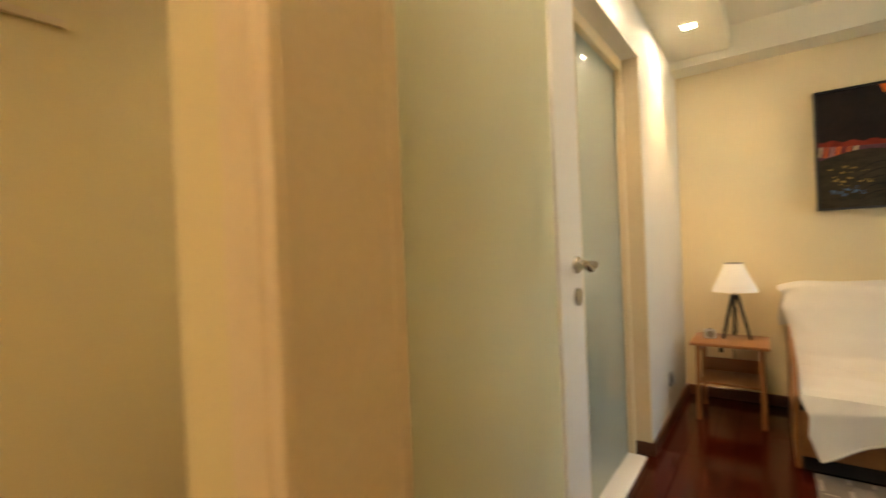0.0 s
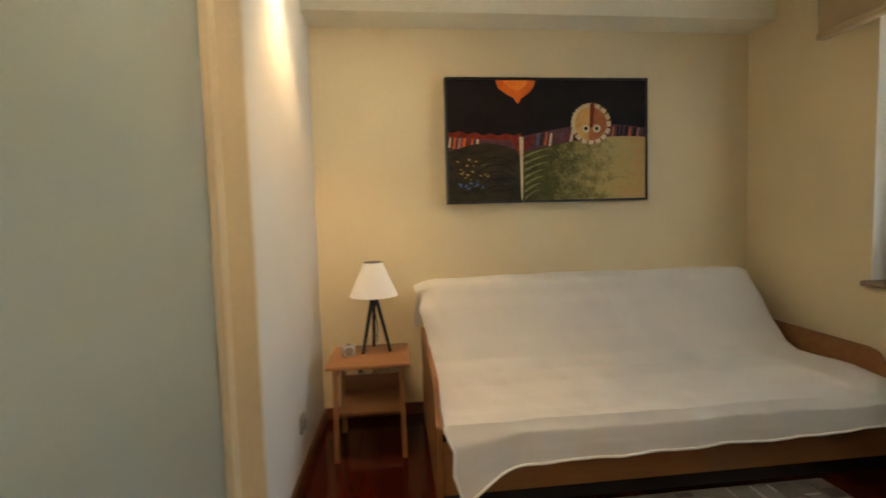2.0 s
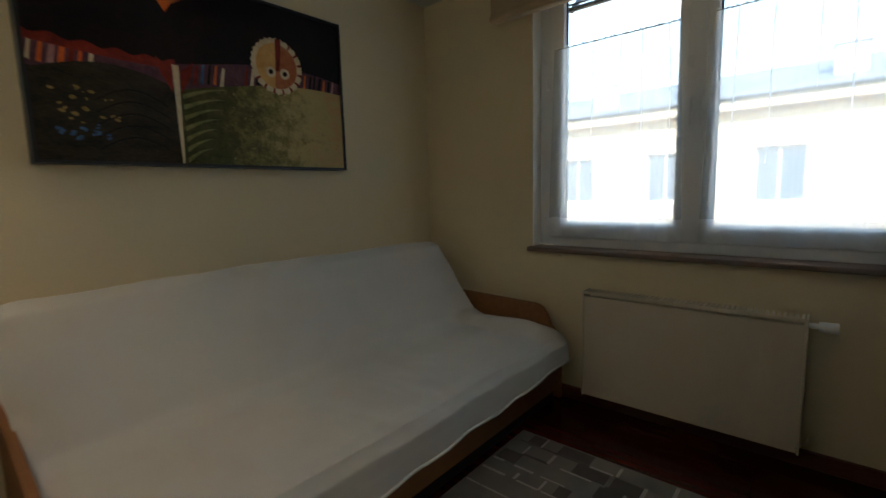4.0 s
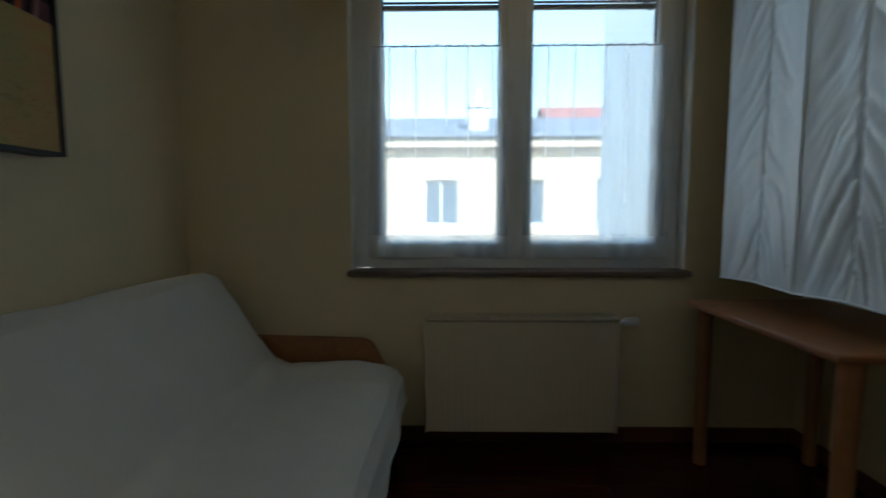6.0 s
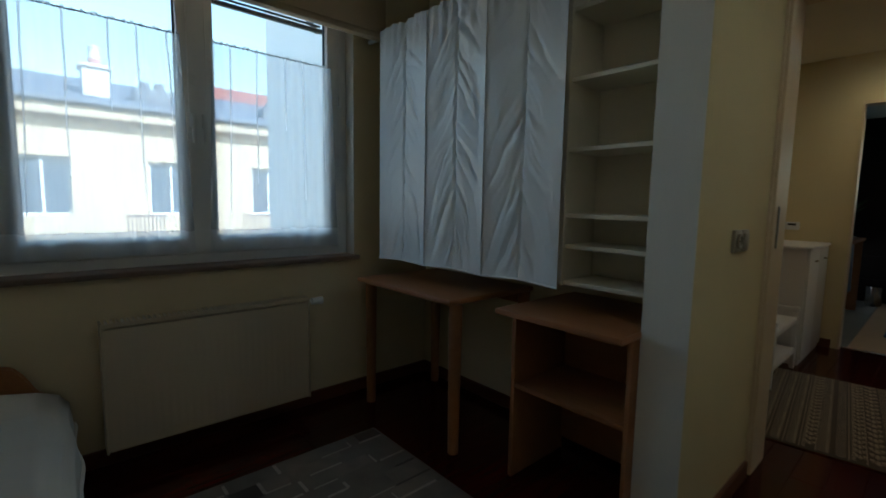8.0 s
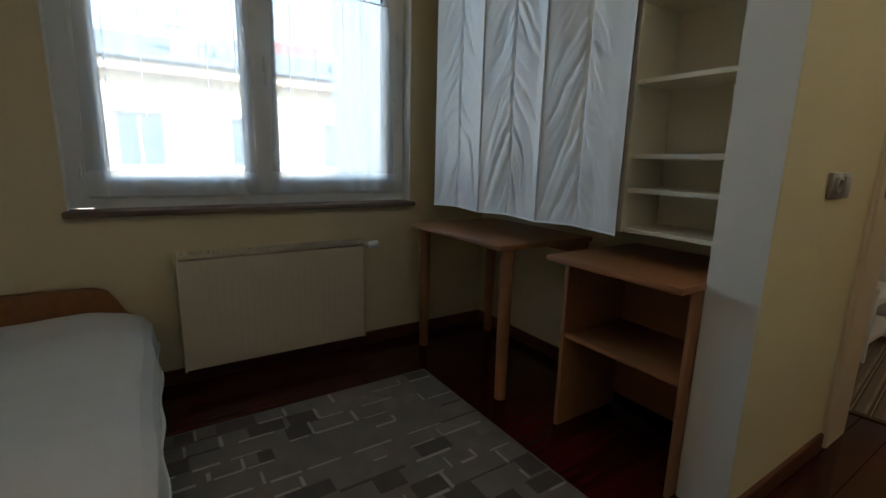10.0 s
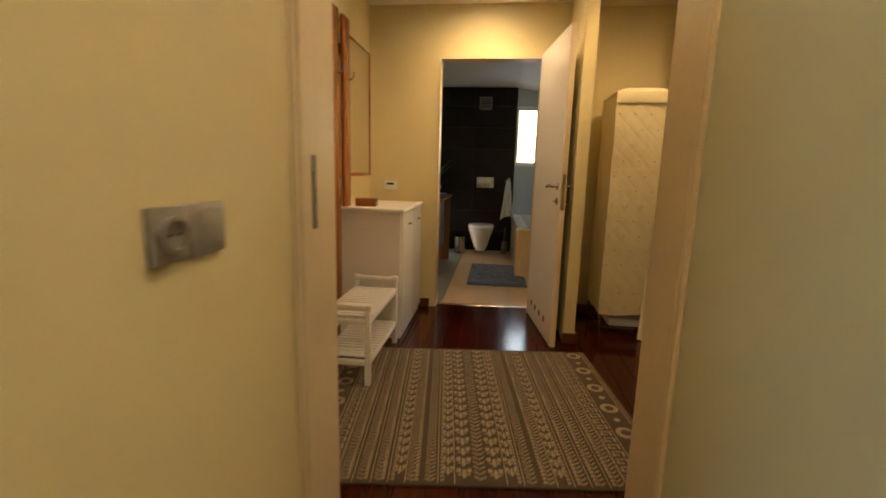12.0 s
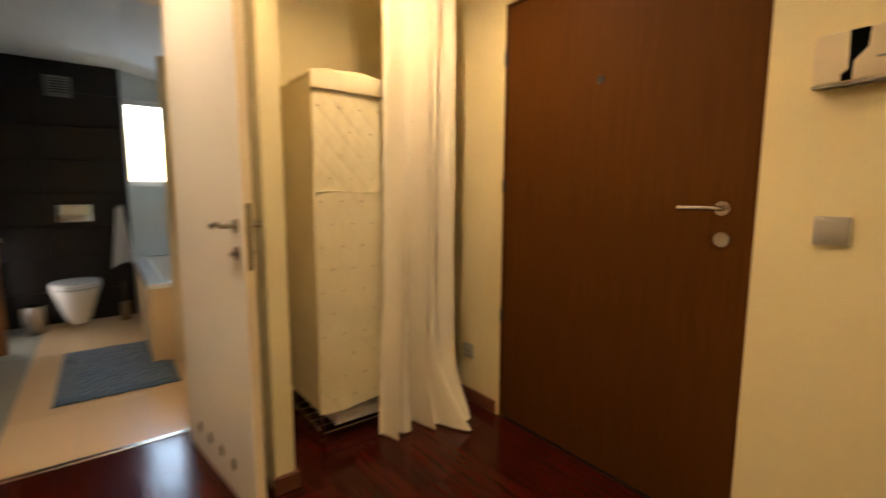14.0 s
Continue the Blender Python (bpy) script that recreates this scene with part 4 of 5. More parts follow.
def satin(u, v):
    """Three box pleats with a gathered seam down the middle of each; creases slope away from the seams."""
    s = u * 3.0
    k = int(min(s, 2.999))
    c = s - k - 0.5
    d = abs(c)
    side_ = 1.0 if c > 0 else -1.0
    key = k * 7.3 + side_ * 2.1
    lean = 0.42 + 0.30 * noise.noise((key, v * 1.8, 3.0)) + 0.35 * max(0, 1 - v / 0.3)
    q = v + d * lean + 0.035 * noise.noise((u * 9, v * 6, 9.0)) + 0.012 * noise.noise((u * 30, v * 22, 2.0))
    fold = max(0, 1 - 3.2 * abs(noise.noise((q * 9.5, key, d * 1.2)))) ** 1.5
    fine = max(0, 1 - 3.0 * abs(noise.noise((q * 19, key * 1.7, d * 2.0)))) ** 1.6
    soft_ = noise.noise((u * 7, v * 2.2, 6.0)) + 0.5 * noise.noise((u * 16, v * 5.0, 1.5))
    inner = 1 - 2 * d
    weight = (0.35 + 0.65 * min(1, inner * 1.6)) * (0.65 + 0.5 * max(0, 1 - v / 0.35) + 0.35 * max(0, (v - 0.7) / 0.3))
    edge = min(1, 9 * (0.5 - d))
    pinch = 0.008 * math.exp(-(d / 0.018) ** 2)
    sag = 0.014 * inner ** 0.7 + pinch + edge * (0.0095 * fold * weight + 0.0065 * fine * weight * inner ** 0.5 + 0.009 * soft_)
    sag += edge * 0.006 * math.sin(c * 40 + k) * max(0, (v - 0.82) / 0.18)
    y = 3.560 - 0.035 * (1 - u) - sag * min(1, 0.3 + v * 10)
    z = 0.862 + (2.14 - 0.862) * v + 0.010 * inner * (1 - v)
    if v > 0.985:
        z += 0.014 * abs(math.sin(s * 6.2832))
    return (CX0 + (CX1 - CX0) * u, y, z)


part("cloth", sheet(bmesh.new(), satin, 228, 140, 0.002), M_CURT, cu)
for k in range(1, 6):
    bm = bmesh.new()
    tube(bm, [Vector(satin(k / 6, j / 24)) + Vector((0, 0.002, 0)) for j in range(25)], 0.0035, 8)
    part("seam", bm, M_CURT, cu)
bm = bmesh.new()
tube(bm, [Vector(satin(j / 90, 0.0)) + Vector((0, 0.002, 0)) for j in range(91)], 0.004, 6)
part("hem", bm, M_CURT, cu)

dk = thing("desk", "beech corner desk with round legs", "desk")
bm = bmesh.new()
cube(bm, (1.895, NY + 0.03, 0.728), (2.70, 3.69, 0.755), 0.010, 3)
part("tabletop", bm, M_BEECH, dk)
for x, y in ((1.93, 3.62), (2.655, 3.62), (1.93, 3.12), (2.655, 3.12)):
    bm = bmesh.new()
    rod(bm, (x, y, 0), (x, y, 0.728), 0.026, 0.033, 20)
    part("leg", bm, M_BEECH, dk)
part("apron", box((1.96, 3.13, 0.665), (2.62, 3.145, 0.728)), M_BEECH, dk)

un = thing("open_unit", "low beech open shelf unit beside the partition", "shelf unit")
bm = box((PX1 + 0.002, NY + 0.02, 0.740), (1.66, 3.655, 0.764), 0.006)
cube(bm, (1.112, SY + 0.003, 0.7402), (PX1 + 0.004, 3.6548, 0.7638), 0.004)
part("top", bm, M_BEECH, un)
part("side_panel", box((1.625, NY + 0.12, 0), (1.645, 3.555, 0.740), 0.002), M_BEECH, un)
part("side_panel", box((PX1 + 0.004, NY + 0.12, 0), (1.138, 3.555, 0.740), 0.002), M_BEECH, un)
part("shelf", box((1.138, NY + 0.13, 0.405), (1.625, 3.55, 0.425), 0.002), M_BEECH, un)
part("back_panel", box((1.30, NY + 0.122, 0.06), (1.625, NY + 0.13, 0.740)), M_BEECH, un)

# ---- hall ----
ed = thing("entrance_door", "closed walnut-veneered entrance door with steel lever", "door", pose(HX0 - 0.012, 0.725, 0.006))
part("leaf", box((-0.05, 0.004, 0), (0.0, 1.115, 2.10), 0.003, 1), M_DOOR, ed)
for z in (0.56, 1.235, 1.86):
    bm = bmesh.new()
    rod(bm, (0.008, 0.0, z - 0.035), (0.008, 0.0, z + 0.035), 0.009, seg=12)
    part("hinge", bm, M_BLACK, ed)
bm = bmesh.new()
rod(bm, (0, 0.535, 1.66), (0.005, 0.535, 1.66), 0.018, 0.015, 16)
part("peephole", bm, M_BLACK, ed, "dark peephole")
bm = rose()
bmesh.ops.transform(bm, matrix=Matrix.Translation((0, 1.025, 1.15)), verts=bm.verts)
r_ = part("rose", bm, M_STEEL, ed)
bm = tube(bmesh.new(), [(0, 1.025, 1.15), (0.04, 1.025, 1.15), (0.05, 1.018, 1.15), (0.052, 1.0, 1.15), (0.05, 0.90, 1.15)], 0.009, 14)
part("lever_handle", bm, M_STEEL, r_)
bm = rose(0.027)
bmesh.ops.transform(bm, matrix=Matrix.Translation((0, 1.03, 1.045)), verts=bm.verts)
part("lock_rose", bm, M_STEEL, ed)
structure("door_trim", boxes(((HX0 - 0.06, 0.72, 0), (HX0 - 0.004, 0.7265, 2.12)), ((HX0 - 0.06, 1.8425, 0), (HX0 - 0.004, 1.85, 2.12)), ((HX0 - 0.06, 0.7265, 2.108), (HX0 - 0.004, 1.8425, 2.12))), M_DOOR, "walnut door lining")

al = thing("wall_box", "cream wall box with a black stripe beside the entrance", "wall box", pose(HX0, 1.97, 1.50))
part("case", box((0, 0, 0), (0.045, 0.24, 0.135), 0.008, 3), material("cream_plastic_case", (0.66, 0.55, 0.36), 0.45, vary=0.04, bump=0.02), al)
bm = bmesh.new()
bm.faces.new([bm.verts.new((0.0465, y, z)) for y, z in ((0.062, 0.004), (0.084, 0.004), (0.086, 0.052), (0.112, 0.082), (0.114, 0.131), (0.074, 0.131), (0.076, 0.034), (0.062, 0.022))])
bmesh.ops.solidify(bm, geom=list(bm.faces), thickness=0.0015)
part("stripe", bm, M_BLACK, al, "jagged black stripe")
# shadow below the case, built as a thin grey strip
part("underside_shadow", box((0.002, -0.0005, -0.006), (0.043, 0.16, 0.0)), M_GREY, al, "grey strip for the shadow under the box")
part("label", box((0.045, 0.13, 0.05), (0.046, 0.20, 0.056)), M_GREY, al)
rl = thing("wall_rail", "thin beige wall rail high on the wall", "rail", pose(HX0, 2.30, 1.90))
part("bar", box((0, 0, 0), (0.02, 0.34, 0.025), 0.004), M_TRIM, rl)

# bathroom door, open into the hall
bd = thing("bathroom_door", "open white bathroom door with round vent holes", "door", pose(0.20, 0.012, 0.008, 0, 0, 97.9))
part("leaf", box((0, -0.0, 0), (0.775, 0.038, 2.06), 0.003, 1), M_LACQ, bd)
part("edge_band", box((0.7755, 0.002, 0), (0.778, 0.036, 2.06)), M_TRIM, bd)
pl = part("lock_plate", box((0.7785, 0.009, 0.93), (0.781, 0.029, 1.16), 0.001, 1), M_STEEL, bd)
part("latch", box((0.781, 0.012, 1.06), (0.788, 0.026, 1.085), 0.002, 1), M_STEEL, pl)
for sgn, y in ((-1, 0.0), (1, 0.038)):
    bm = bmesh.new()
    rod(bm, (0.72, y, 1.08), (0.72, y + sgn * 0.008, 1.08), 0.025, seg=20)
    r_ = part("rose", bm, M_STEEL, bd)
    pts = [(0.72, y, 1.08), (0.72, y + sgn * 0.04, 1.08), (0.712, y + sgn * 0.048, 1.08)] + [(0.70 - 0.095 * k / 6, y + sgn * 0.05, 1.08 + 0.008 * math.sin(k)) for k in range(7)]
    part("lever_handle", tube(bmesh.new(), pts, 0.008, 12), M_STEEL, r_)
    bm = bmesh.new()
    rod(bm, (0.72, y, 0.985), (0.72, y + sgn * 0.008, 0.985), 0.025, seg=20)
    rod(bm, (0.72, y + sgn * 0.008, 0.985), (0.72, y + sgn * 0.025, 0.985), 0.008, seg=12)
    part("thumb_turn", bm, M_STEEL, bd)
for k in range(4):
    bm = bmesh.new()
    lathe(bm, [(0.024, -0.002), (0.026, 0.0), (0.019, 0.0006)], 22, closed=False)
    bmesh.ops.transform(bm, matrix=Matrix.Translation((0.16 + 0.135 * k, -0.0012, 0.13)) @ pose(0, 0, 0, 90, 0, 0), verts=bm.verts)
    ring_ = part("vent_ring", bm, M_GREY, bd, "round vent ring")
    bm = bmesh.new()
    rod(bm, (0.16 + 0.135 * k, -0.0004, 0.13), (0.16 + 0.135 * k, -0.0010, 0.13), 0.020, seg=20)
    part("hole", bm, M_DARK, ring_)
structure("bathroom_door_frame", boxes(((0.985, -0.125, 0), (1.0, 0.008, 2.06)), ((0.17, -0.125, 0), (0.19, 0.008, 2.06)), ((0.17, -0.125, 2.045), (1.0, 0.008, 2.072))), M_TRIM, "narrow beige door frame")

# shoe cabinet
cb = thing("shoe_cabinet", "white shoe cabinet with two tall fronts", "cabinet", pose(0, 0, 0))
part("body", box((1.125, 0.06, 0), (1.555, 0.80, 0.888), 0.003, 1), M_LACQ, cb)
part("top", box((1.10, 0.04, 0.889), (1.56, 0.815, 0.912), 0.004), M_LACQ, cb)
for y0, y1 in ((0.065, 0.428), (0.432, 0.795)):
    f_ = part("front", box((1.108, y0, 0.05), (1.124, y1, 0.882), 0.003), M_LACQ, cb)
    part("knob", box((1.090, (y0 + y1) / 2 - 0.03, 0.79), (1.1075, (y0 + y1) / 2 + 0.03, 0.802), 0.004), M_STEEL, f_)
bk = thing("box", "small reddish wooden box on the shoe cabinet", "box", pose(1.40, 0.66, 0.912, 0, 0, 5))
part("base", box((-0.07, -0.055, 0), (0.07, 0.055, 0.042), 0.004), M_SLAT, bk)
part("lid", box((-0.072, -0.057, 0.0425), (0.072, 0.057, 0.056), 0.004), M_SLAT, bk)

th = thing("thermostat", "white wall thermostat with a dark display", "thermostat", pose(1.385, 0, 1.04))
part("case", box((-0.055, 0, -0.035), (0.055, 0.022, 0.035), 0.006, 3), M_LACQ, th)
part("display", box((-0.03, 0.022, 0.004), (0.03, 0.0232, 0.022)), M_BLACK, th, "dark display")

# mirror and coat slats
mi = thing("mirror", "wall mirror with a thin wooden frame", "mirror", pose(HX1, 0, 0))
part("glass", box((-0.016, 0.06, 1.14), (-0.006, 0.58, 2.06)), M_MIRROR, mi, "silvered glass")
part("frame_bottom", box((-0.026, 0.045, 1.115), (0, 0.595, 1.14), 0.003), M_SLAT, mi)
part("frame_top", box((-0.022, 0.045, 2.06), (0, 0.595, 2.075), 0.003), M_SLAT, mi)
part("frame_side", box((-0.022, 0.045, 1.14), (0, 0.06, 2.06), 0.003), M_SLAT, mi)
part("frame_side", box((-0.022, 0.58, 1.14), (0, 0.595, 2.06), 0.003), M_SLAT, mi)
ct = thing("coat_rack", "wall coat rack of tall varnished cherry slats", "coat rack", pose(HX1, 0, 0))
for y in (0.66, 0.865, 1.07, 1.30):
    bm = bmesh.new()
    cube(bm, (-0.058, y, 0.30), (-0.030, y + 0.125, 2.14), 0.012, 4)
    part("slat", bm, M_SLAT, ct)
    hk = part("hook", tube(bmesh.new(), [(-0.058, y + 0.06, 1.75), (-0.085, y + 0.06, 1.75), (-0.10, y + 0.06, 1.765), (-0.10, y + 0.06, 1.80)], 0.006, 10), M_STEEL, ct, "steel hook")
for z in (0.50, 1.90):
    part("batten", box((-0.030, 0.64, z), (0, 1.44, z + 0.06), 0.003), M_SLAT, ct)

# slatted shoe bench
be = thing("shoe_bench", "white slatted wooden shoe bench with two tiers", "bench", pose(0, 0, 0))
BX0, BX1, BY0, BY1 = 1.13, 1.42, 0.86, 1.53
for y in (BY0, BY1 - 0.03):
    for x in (BX0, BX1 - 0.03):
        part("leg", box((x, y, 0), (x + 0.03, y + 0.03, 0.44 if y == BY1 - 0.03 else 0.47), 0.004), M_LACQ, be)
    part("end_rail", box((BX0 - 0.005, y - 0.002, 0.43), (BX1 + 0.005, y + 0.032, 0.462), 0.006), M_LACQ, be)
for z in (0.13, 0.36):
    for x in (BX0, BX1 - 0.03):
        part("side_rail", box((x + 0.004, BY0 + 0.03, z - 0.01), (x + 0.026, BY1 - 0.03, z + 0.02), 0.003), M_LACQ, be)
    for y in (BY0, BY1 - 0.03):
        part("cross_rail", box((BX0 + 0.03, y + 0.005, z - 0.01), (BX1 - 0.03, y + 0.025, z + 0.02), 0.003), M_LACQ, be)
    for k in range(15):
        y = BY0 + 0.045 + k * 0.040
        part("slat", box((BX0 + 0.004, y, z + 0.021), (BX1 - 0.004, y + 0.022, z + 0.033), 0.003, 1), M_LACQ, be)

# fabric wardrobe and curtain in the nook
def tufted():
    m = material("ivory_tufted_fabric", (0.70, 0.61, 0.38), 0.85, vary=0.06, scale=8, grain=200, bump=0.3)
    return m


M_TUFT = tufted()
M_TUFTDOT = material("brown_tuft", (0.40, 0.31, 0.18), 0.9, bump=0.1)
wd = thing("fabric_storage", "narrow ivory fabric storage tower with quilted cover on steel feet", "wardrobe", pose(0, 0, 0))
UX0, UX1, UY0, UY1 = -0.70, -0.287, 0.03, 0.44


def quilt(u, v):
    x = UX0 + (UX1 - UX0) * u
    z = 0.165 + 1.545 * v
    a, b = math.sin((u * 4 + v * 14) * math.pi), math.sin((u * 4 - v * 14) * math.pi)
    q = -0.005 * (math.exp(-(a / 0.18) ** 2) + math.exp(-(b / 0.18) ** 2)) * 0.6
    return (x, UY1 + 0.004 + q + 0.010 * noise.noise((u * 3, v * 7, 0)) + 0.004 * noise.noise((u * 9, v * 24, 4)), z + 0.012 * math.sin(u * 5 + 1) * (1 - v) ** 6)


part("front_cover", sheet(bmesh.new(), quilt, 60, 160, 0.003), M_TUFT, wd)


def flank(u, v):
    return (UX1 + 0.006 * noise.noise((u * 4, v * 8, 5)) - 0.004, UY0 + (UY1 - UY0) * u, 0.165 + 1.545 * v)


part("side_cover", sheet(bmesh.new(), flank, 14, 50, 0.003), M_TUFT, wd)
part("inner_box", box((UX0 + 0.005, UY0 + 0.005, 0.17), (UX1 - 0.012, UY1 - 0.008, 1.70), 0.004), M_TUFT, wd)
bm = bmesh.new()
sheet(bm, lambda u, v: (UX0 - 0.004 + (UX1 - UX0 + 0.008) * u, UY0 + (UY1 - UY0 + 0.012) * v, 1.725 + 0.055 * (math.sin(u * 3.14) * math.sin(v * 3.14)) ** 0.5 + 0.014 * noise.noise((u * 6, v * 6, 2))), 20, 20, 0.02)
part("top_cover", bm, M_TUFT, wd)
bm = bmesh.new()
cube(bm, (UX0 - 0.006, UY1 + 0.003, 1.655), (UX1 + 0.006, UY1 + 0.016, 1.735), 0.007)
part("valance", bm, M_TUFT, wd)
for z in (0.50, 0.86, 1.21):
    bm = tube(bmesh.new(), [(UX0 + (UX1 - UX0) * k / 12, quilt(k / 12, (z - 0.165) / 1.545)[1] + 0.001, z + 0.004 * math.sin(k * 0.9)) for k in range(13)], 0.0025, 6)
    part("seam", bm, M_TUFT, wd)
bm = bmesh.new()
for r in range(14):
    for c in range(4):
        x = UX0 + (UX1 - UX0) * ((c + (0.5 if r % 2 else 0.0)) / 4 + 0.06)
        if x < UX1 - 0.01:
            bmesh.ops.create_icosphere(bm, subdivisions=1, radius=0.0055, matrix=Matrix.Translation((x, UY1 + 0.003, 0.22 + r * 0.105)))
tagged(part("tuft", bm, M_TUFTDOT, wd, "small brown tuft dots"), kind="stuff")
for x in (UX0 + 0.012, UX1 - 0.012):
    for y in (UY0 + 0.02, UY1 - 0.012):
        bm = bmesh.new()
        rod(bm, (x, y, 0.0), (x, y, 0.03), 0.008, 0.014, 12)
        rod(bm, (x, y, 0.03), (x, y, 0.172), 0.010, seg=12)
        part("foot", bm, M_STEEL, wd, "steel foot")
bm = bmesh.new()
for k in range(6):
    y = UY0 + 0.02 + k * (UY1 - UY0 - 0.03) / 5
    rod(bm, (UX0 + 0.012, y, 0.058), (UX1 - 0.012, y, 0.058), 0.0035, seg=8)
rod(bm, (UX0 + 0.012, UY1 - 0.012, 0.058), (UX0 + 0.012, UY0 + 0.02, 0.058), 0.005, seg=8)
rod(bm, (UX1 - 0.012, UY1 - 0.012, 0.058), (UX1 - 0.012, UY0 + 0.02, 0.058), 0.005, seg=8)
part("wire_shelf", bm, M_STEEL, wd)
pb = thing("shoe_box", "white shoe box on the wire shelf of the storage tower", "box", pose(-0.50, 0.24, 0.0625))
part("base", box((-0.12, -0.1, 0), (0.12, 0.16, 0.04), 0.002), M_LACQ, pb)
part("lid", box((-0.122, -0.102, 0.0405), (0.122, 0.162, 0.055), 0.002), M_LACQ, pb)

hc = thing("nook_curtain", "long ivory curtain pooled on the hall floor", "curtain")


def hang(u, v):
    """Gathered at the rod, slack in the middle, pooled on the floor towards the door."""
    w = 1 - v
    width = 0.40 - 0.015 * math.sin(math.pi * min(1, w * 1.2)) + 0.06 * w ** 5
    x = -0.805 + 0.015 * w + (u - 0.5) * width
    phase = u * 29 + 4.4 * noise.noise((u * 3.1, 0.3 + v * 0.5, 5.0)) + (0.6 + 1.6 * w) * noise.noise((u * 3, v * 1.6, 1.0))
    deep = 0.032 + 0.010 * w + 0.034 * noise.noise((u * 4.5, v * 1.3, 7.0))
    fold = math.sin(phase)
    y = 0.54 + deep * (fold + 0.25 * math.sin(2 * phase + 1)) + 0.45 * deep * math.sin(phase * 0.43 + 2 + 1.2 * w)
    y += 0.008 * noise.noise((u * 13 + v * 2, v * 4, 2.0)) + 0.004 * noise.noise((u * 30, v * 6, 8.0))
    x += 0.007 * math.cos(phase) + 0.014 * noise.noise((u * 4, v * 3, 3.0)) * w
    pool = max(0, (w - 0.84) / 0.16)
    lobe = math.exp(-((u - 0.22) / 0.2) ** 2)
    y += pool ** 1.6 * (0.03 + 0.17 * lobe)
    x -= pool ** 2 * 0.05 * lobe
    z = 0.010 + 2.425 * v + 0.03 * pool * (1 - pool) * (1 + fold) + 0.05 * pool * max(0, 0.12 - u) / 0.12
    return (x, y, z)


part("cloth", sheet(bmesh.new(), hang, 260, 70, 0.003), M_HALLCURT, hc)
part("track", box((-1.178, 0.53, 2.436), (-0.132, 0.55, 2.448), 0.003), M_LACQ, hc, "white ceiling track")

# ---- bathroom ----
BYB = -2.97
structure("wall_bathroom_back", boxes(((0.26, BYB - 0.15, 0), (2.0, BYB - 0.012, 2.6))), M_JOINT, "dark joint backing of the tiled wall")
structure("wall_bathroom_window", boxes(((-0.62, BYB - 0.15, 0), (0.26, BYB, 1.27)), ((-0.62, BYB - 0.15, 2.10), (0.26, BYB, 2.6)), ((-0.62, BYB - 0.15, 1.27), (-0.31, BYB, 2.10))), M_BATHLIGHT, "pale tiled wall with the bathroom window")
structure("wall_bathroom_west", box((-0.74, BYB, 0), (-0.62, -0.22, 2.6)), M_BATHLIGHT, "pale bathroom wall")
structure("wall_bathroom_east", box((2.0, BYB, 0), (2.12, -0.12, 2.6)), M_WHITE, "white bathroom wall")
structure("wall_bathroom_south", box((HX1, -0.12, 0), (2.0, -0.02, 2.6)), M_WHITE, "white bathroom wall")
bm = bmesh.new()
cube(bm, (0.30, BYB, 2.36), (2.0, -0.12, 2.46))
v0 = [bm.verts.new(p) for p in ((0.30, BYB, 2.36), (0.30, -0.12, 2.36), (-0.62, -0.12, 1.85 + 0.35), (-0.62, BYB, 1.85 + 0.35), (0.30, BYB, 2.46), (0.30, -0.12, 2.46), (-0.62, -0.12, 2.3), (-0.62, BYB, 2.3))]
for f in ((0, 1, 2, 3), (4, 5, 6, 7), (0, 1, 5, 4), (2, 3, 7, 6), (1, 2, 6, 5), (0, 3, 7, 4)):
    bm.faces.new([v0[i] for i in f])
structure("ceiling_bathroom", bm, M_WHITE, "white partly sloping bathroom ceiling")
bw = tagged(new("window_2", mesh("window_2", boxes(((-0.31, BYB - 0.08, 1.27), (-0.26, BYB - 0.03, 2.10)), ((0.225, BYB - 0.08, 1.27), (0.26, BYB - 0.03, 2.10)), ((-0.26, BYB - 0.08, 1.27), (0.225, BYB - 0.03, 1.32)), ((-0.26, BYB - 0.08, 2.05), (0.225, BYB - 0.03, 2.10))), M_PVC, 0)), "small white bathroom window", "", "", "structure")
g_ = part("pane", box((-0.26, BYB - 0.06, 1.32), (0.225, BYB - 0.055, 2.05)), M_GLASS, bw)
g_.visible_shadow = False
bm = tube(bmesh.new(), [(0.19, BYB - 0.025, 1.62), (0.17, BYB, 1.62), (0.15, BYB, 1.66), (0.15, BYB, 1.74)], 0.008, 8)
part("handle", bm, M_BLACK, bw)

# toilet
to = thing("toilet", "white wall-hung toilet with closed lid", "toilet", pose(0.70, BYB, 0))
bm = bmesh.new()
lathe(bm, [(0.03, 0.055), (0.07, 0.06), (0.10, 0.12), (0.135, 0.24), (0.165, 0.33), (0.178, 0.375), (0.176, 0.385)], 36, (0, 0.34), 1.0, 1.35)
for v in bm.verts:
    if v.co.y < 0.28:
        v.co.y = 0.28 - (0.28 - v.co.y) * 1.45
        v.co.y = max(v.co.y, 0.002)
    v.co.y -= 0.15 * max(0, 0.30 - v.co.z) if v.co.y > 0.2 else 0
part("bowl", bm, M_CERAMIC, to)
bm = bmesh.new()
lathe(bm, [(0.17, 0.387), (0.182, 0.392), (0.184, 0.405), (0.178, 0.412)], 36, (0, 0.335), 1.0, 1.33)
part("seat_ring", bm, M_CERAMIC, to)
bm = bmesh.new()
lathe(bm, [(0.176, 0.4125), (0.180, 0.418), (0.176, 0.432), (0.10, 0.440)], 36, (0, 0.335), 1.0, 1.33)
part("lid", bm, M_CERAMIC, to)
fp = thing("flush_plate", "shiny steel flush plate on the dark tiles", "flush plate", pose(0.675, BYB, 1.015))
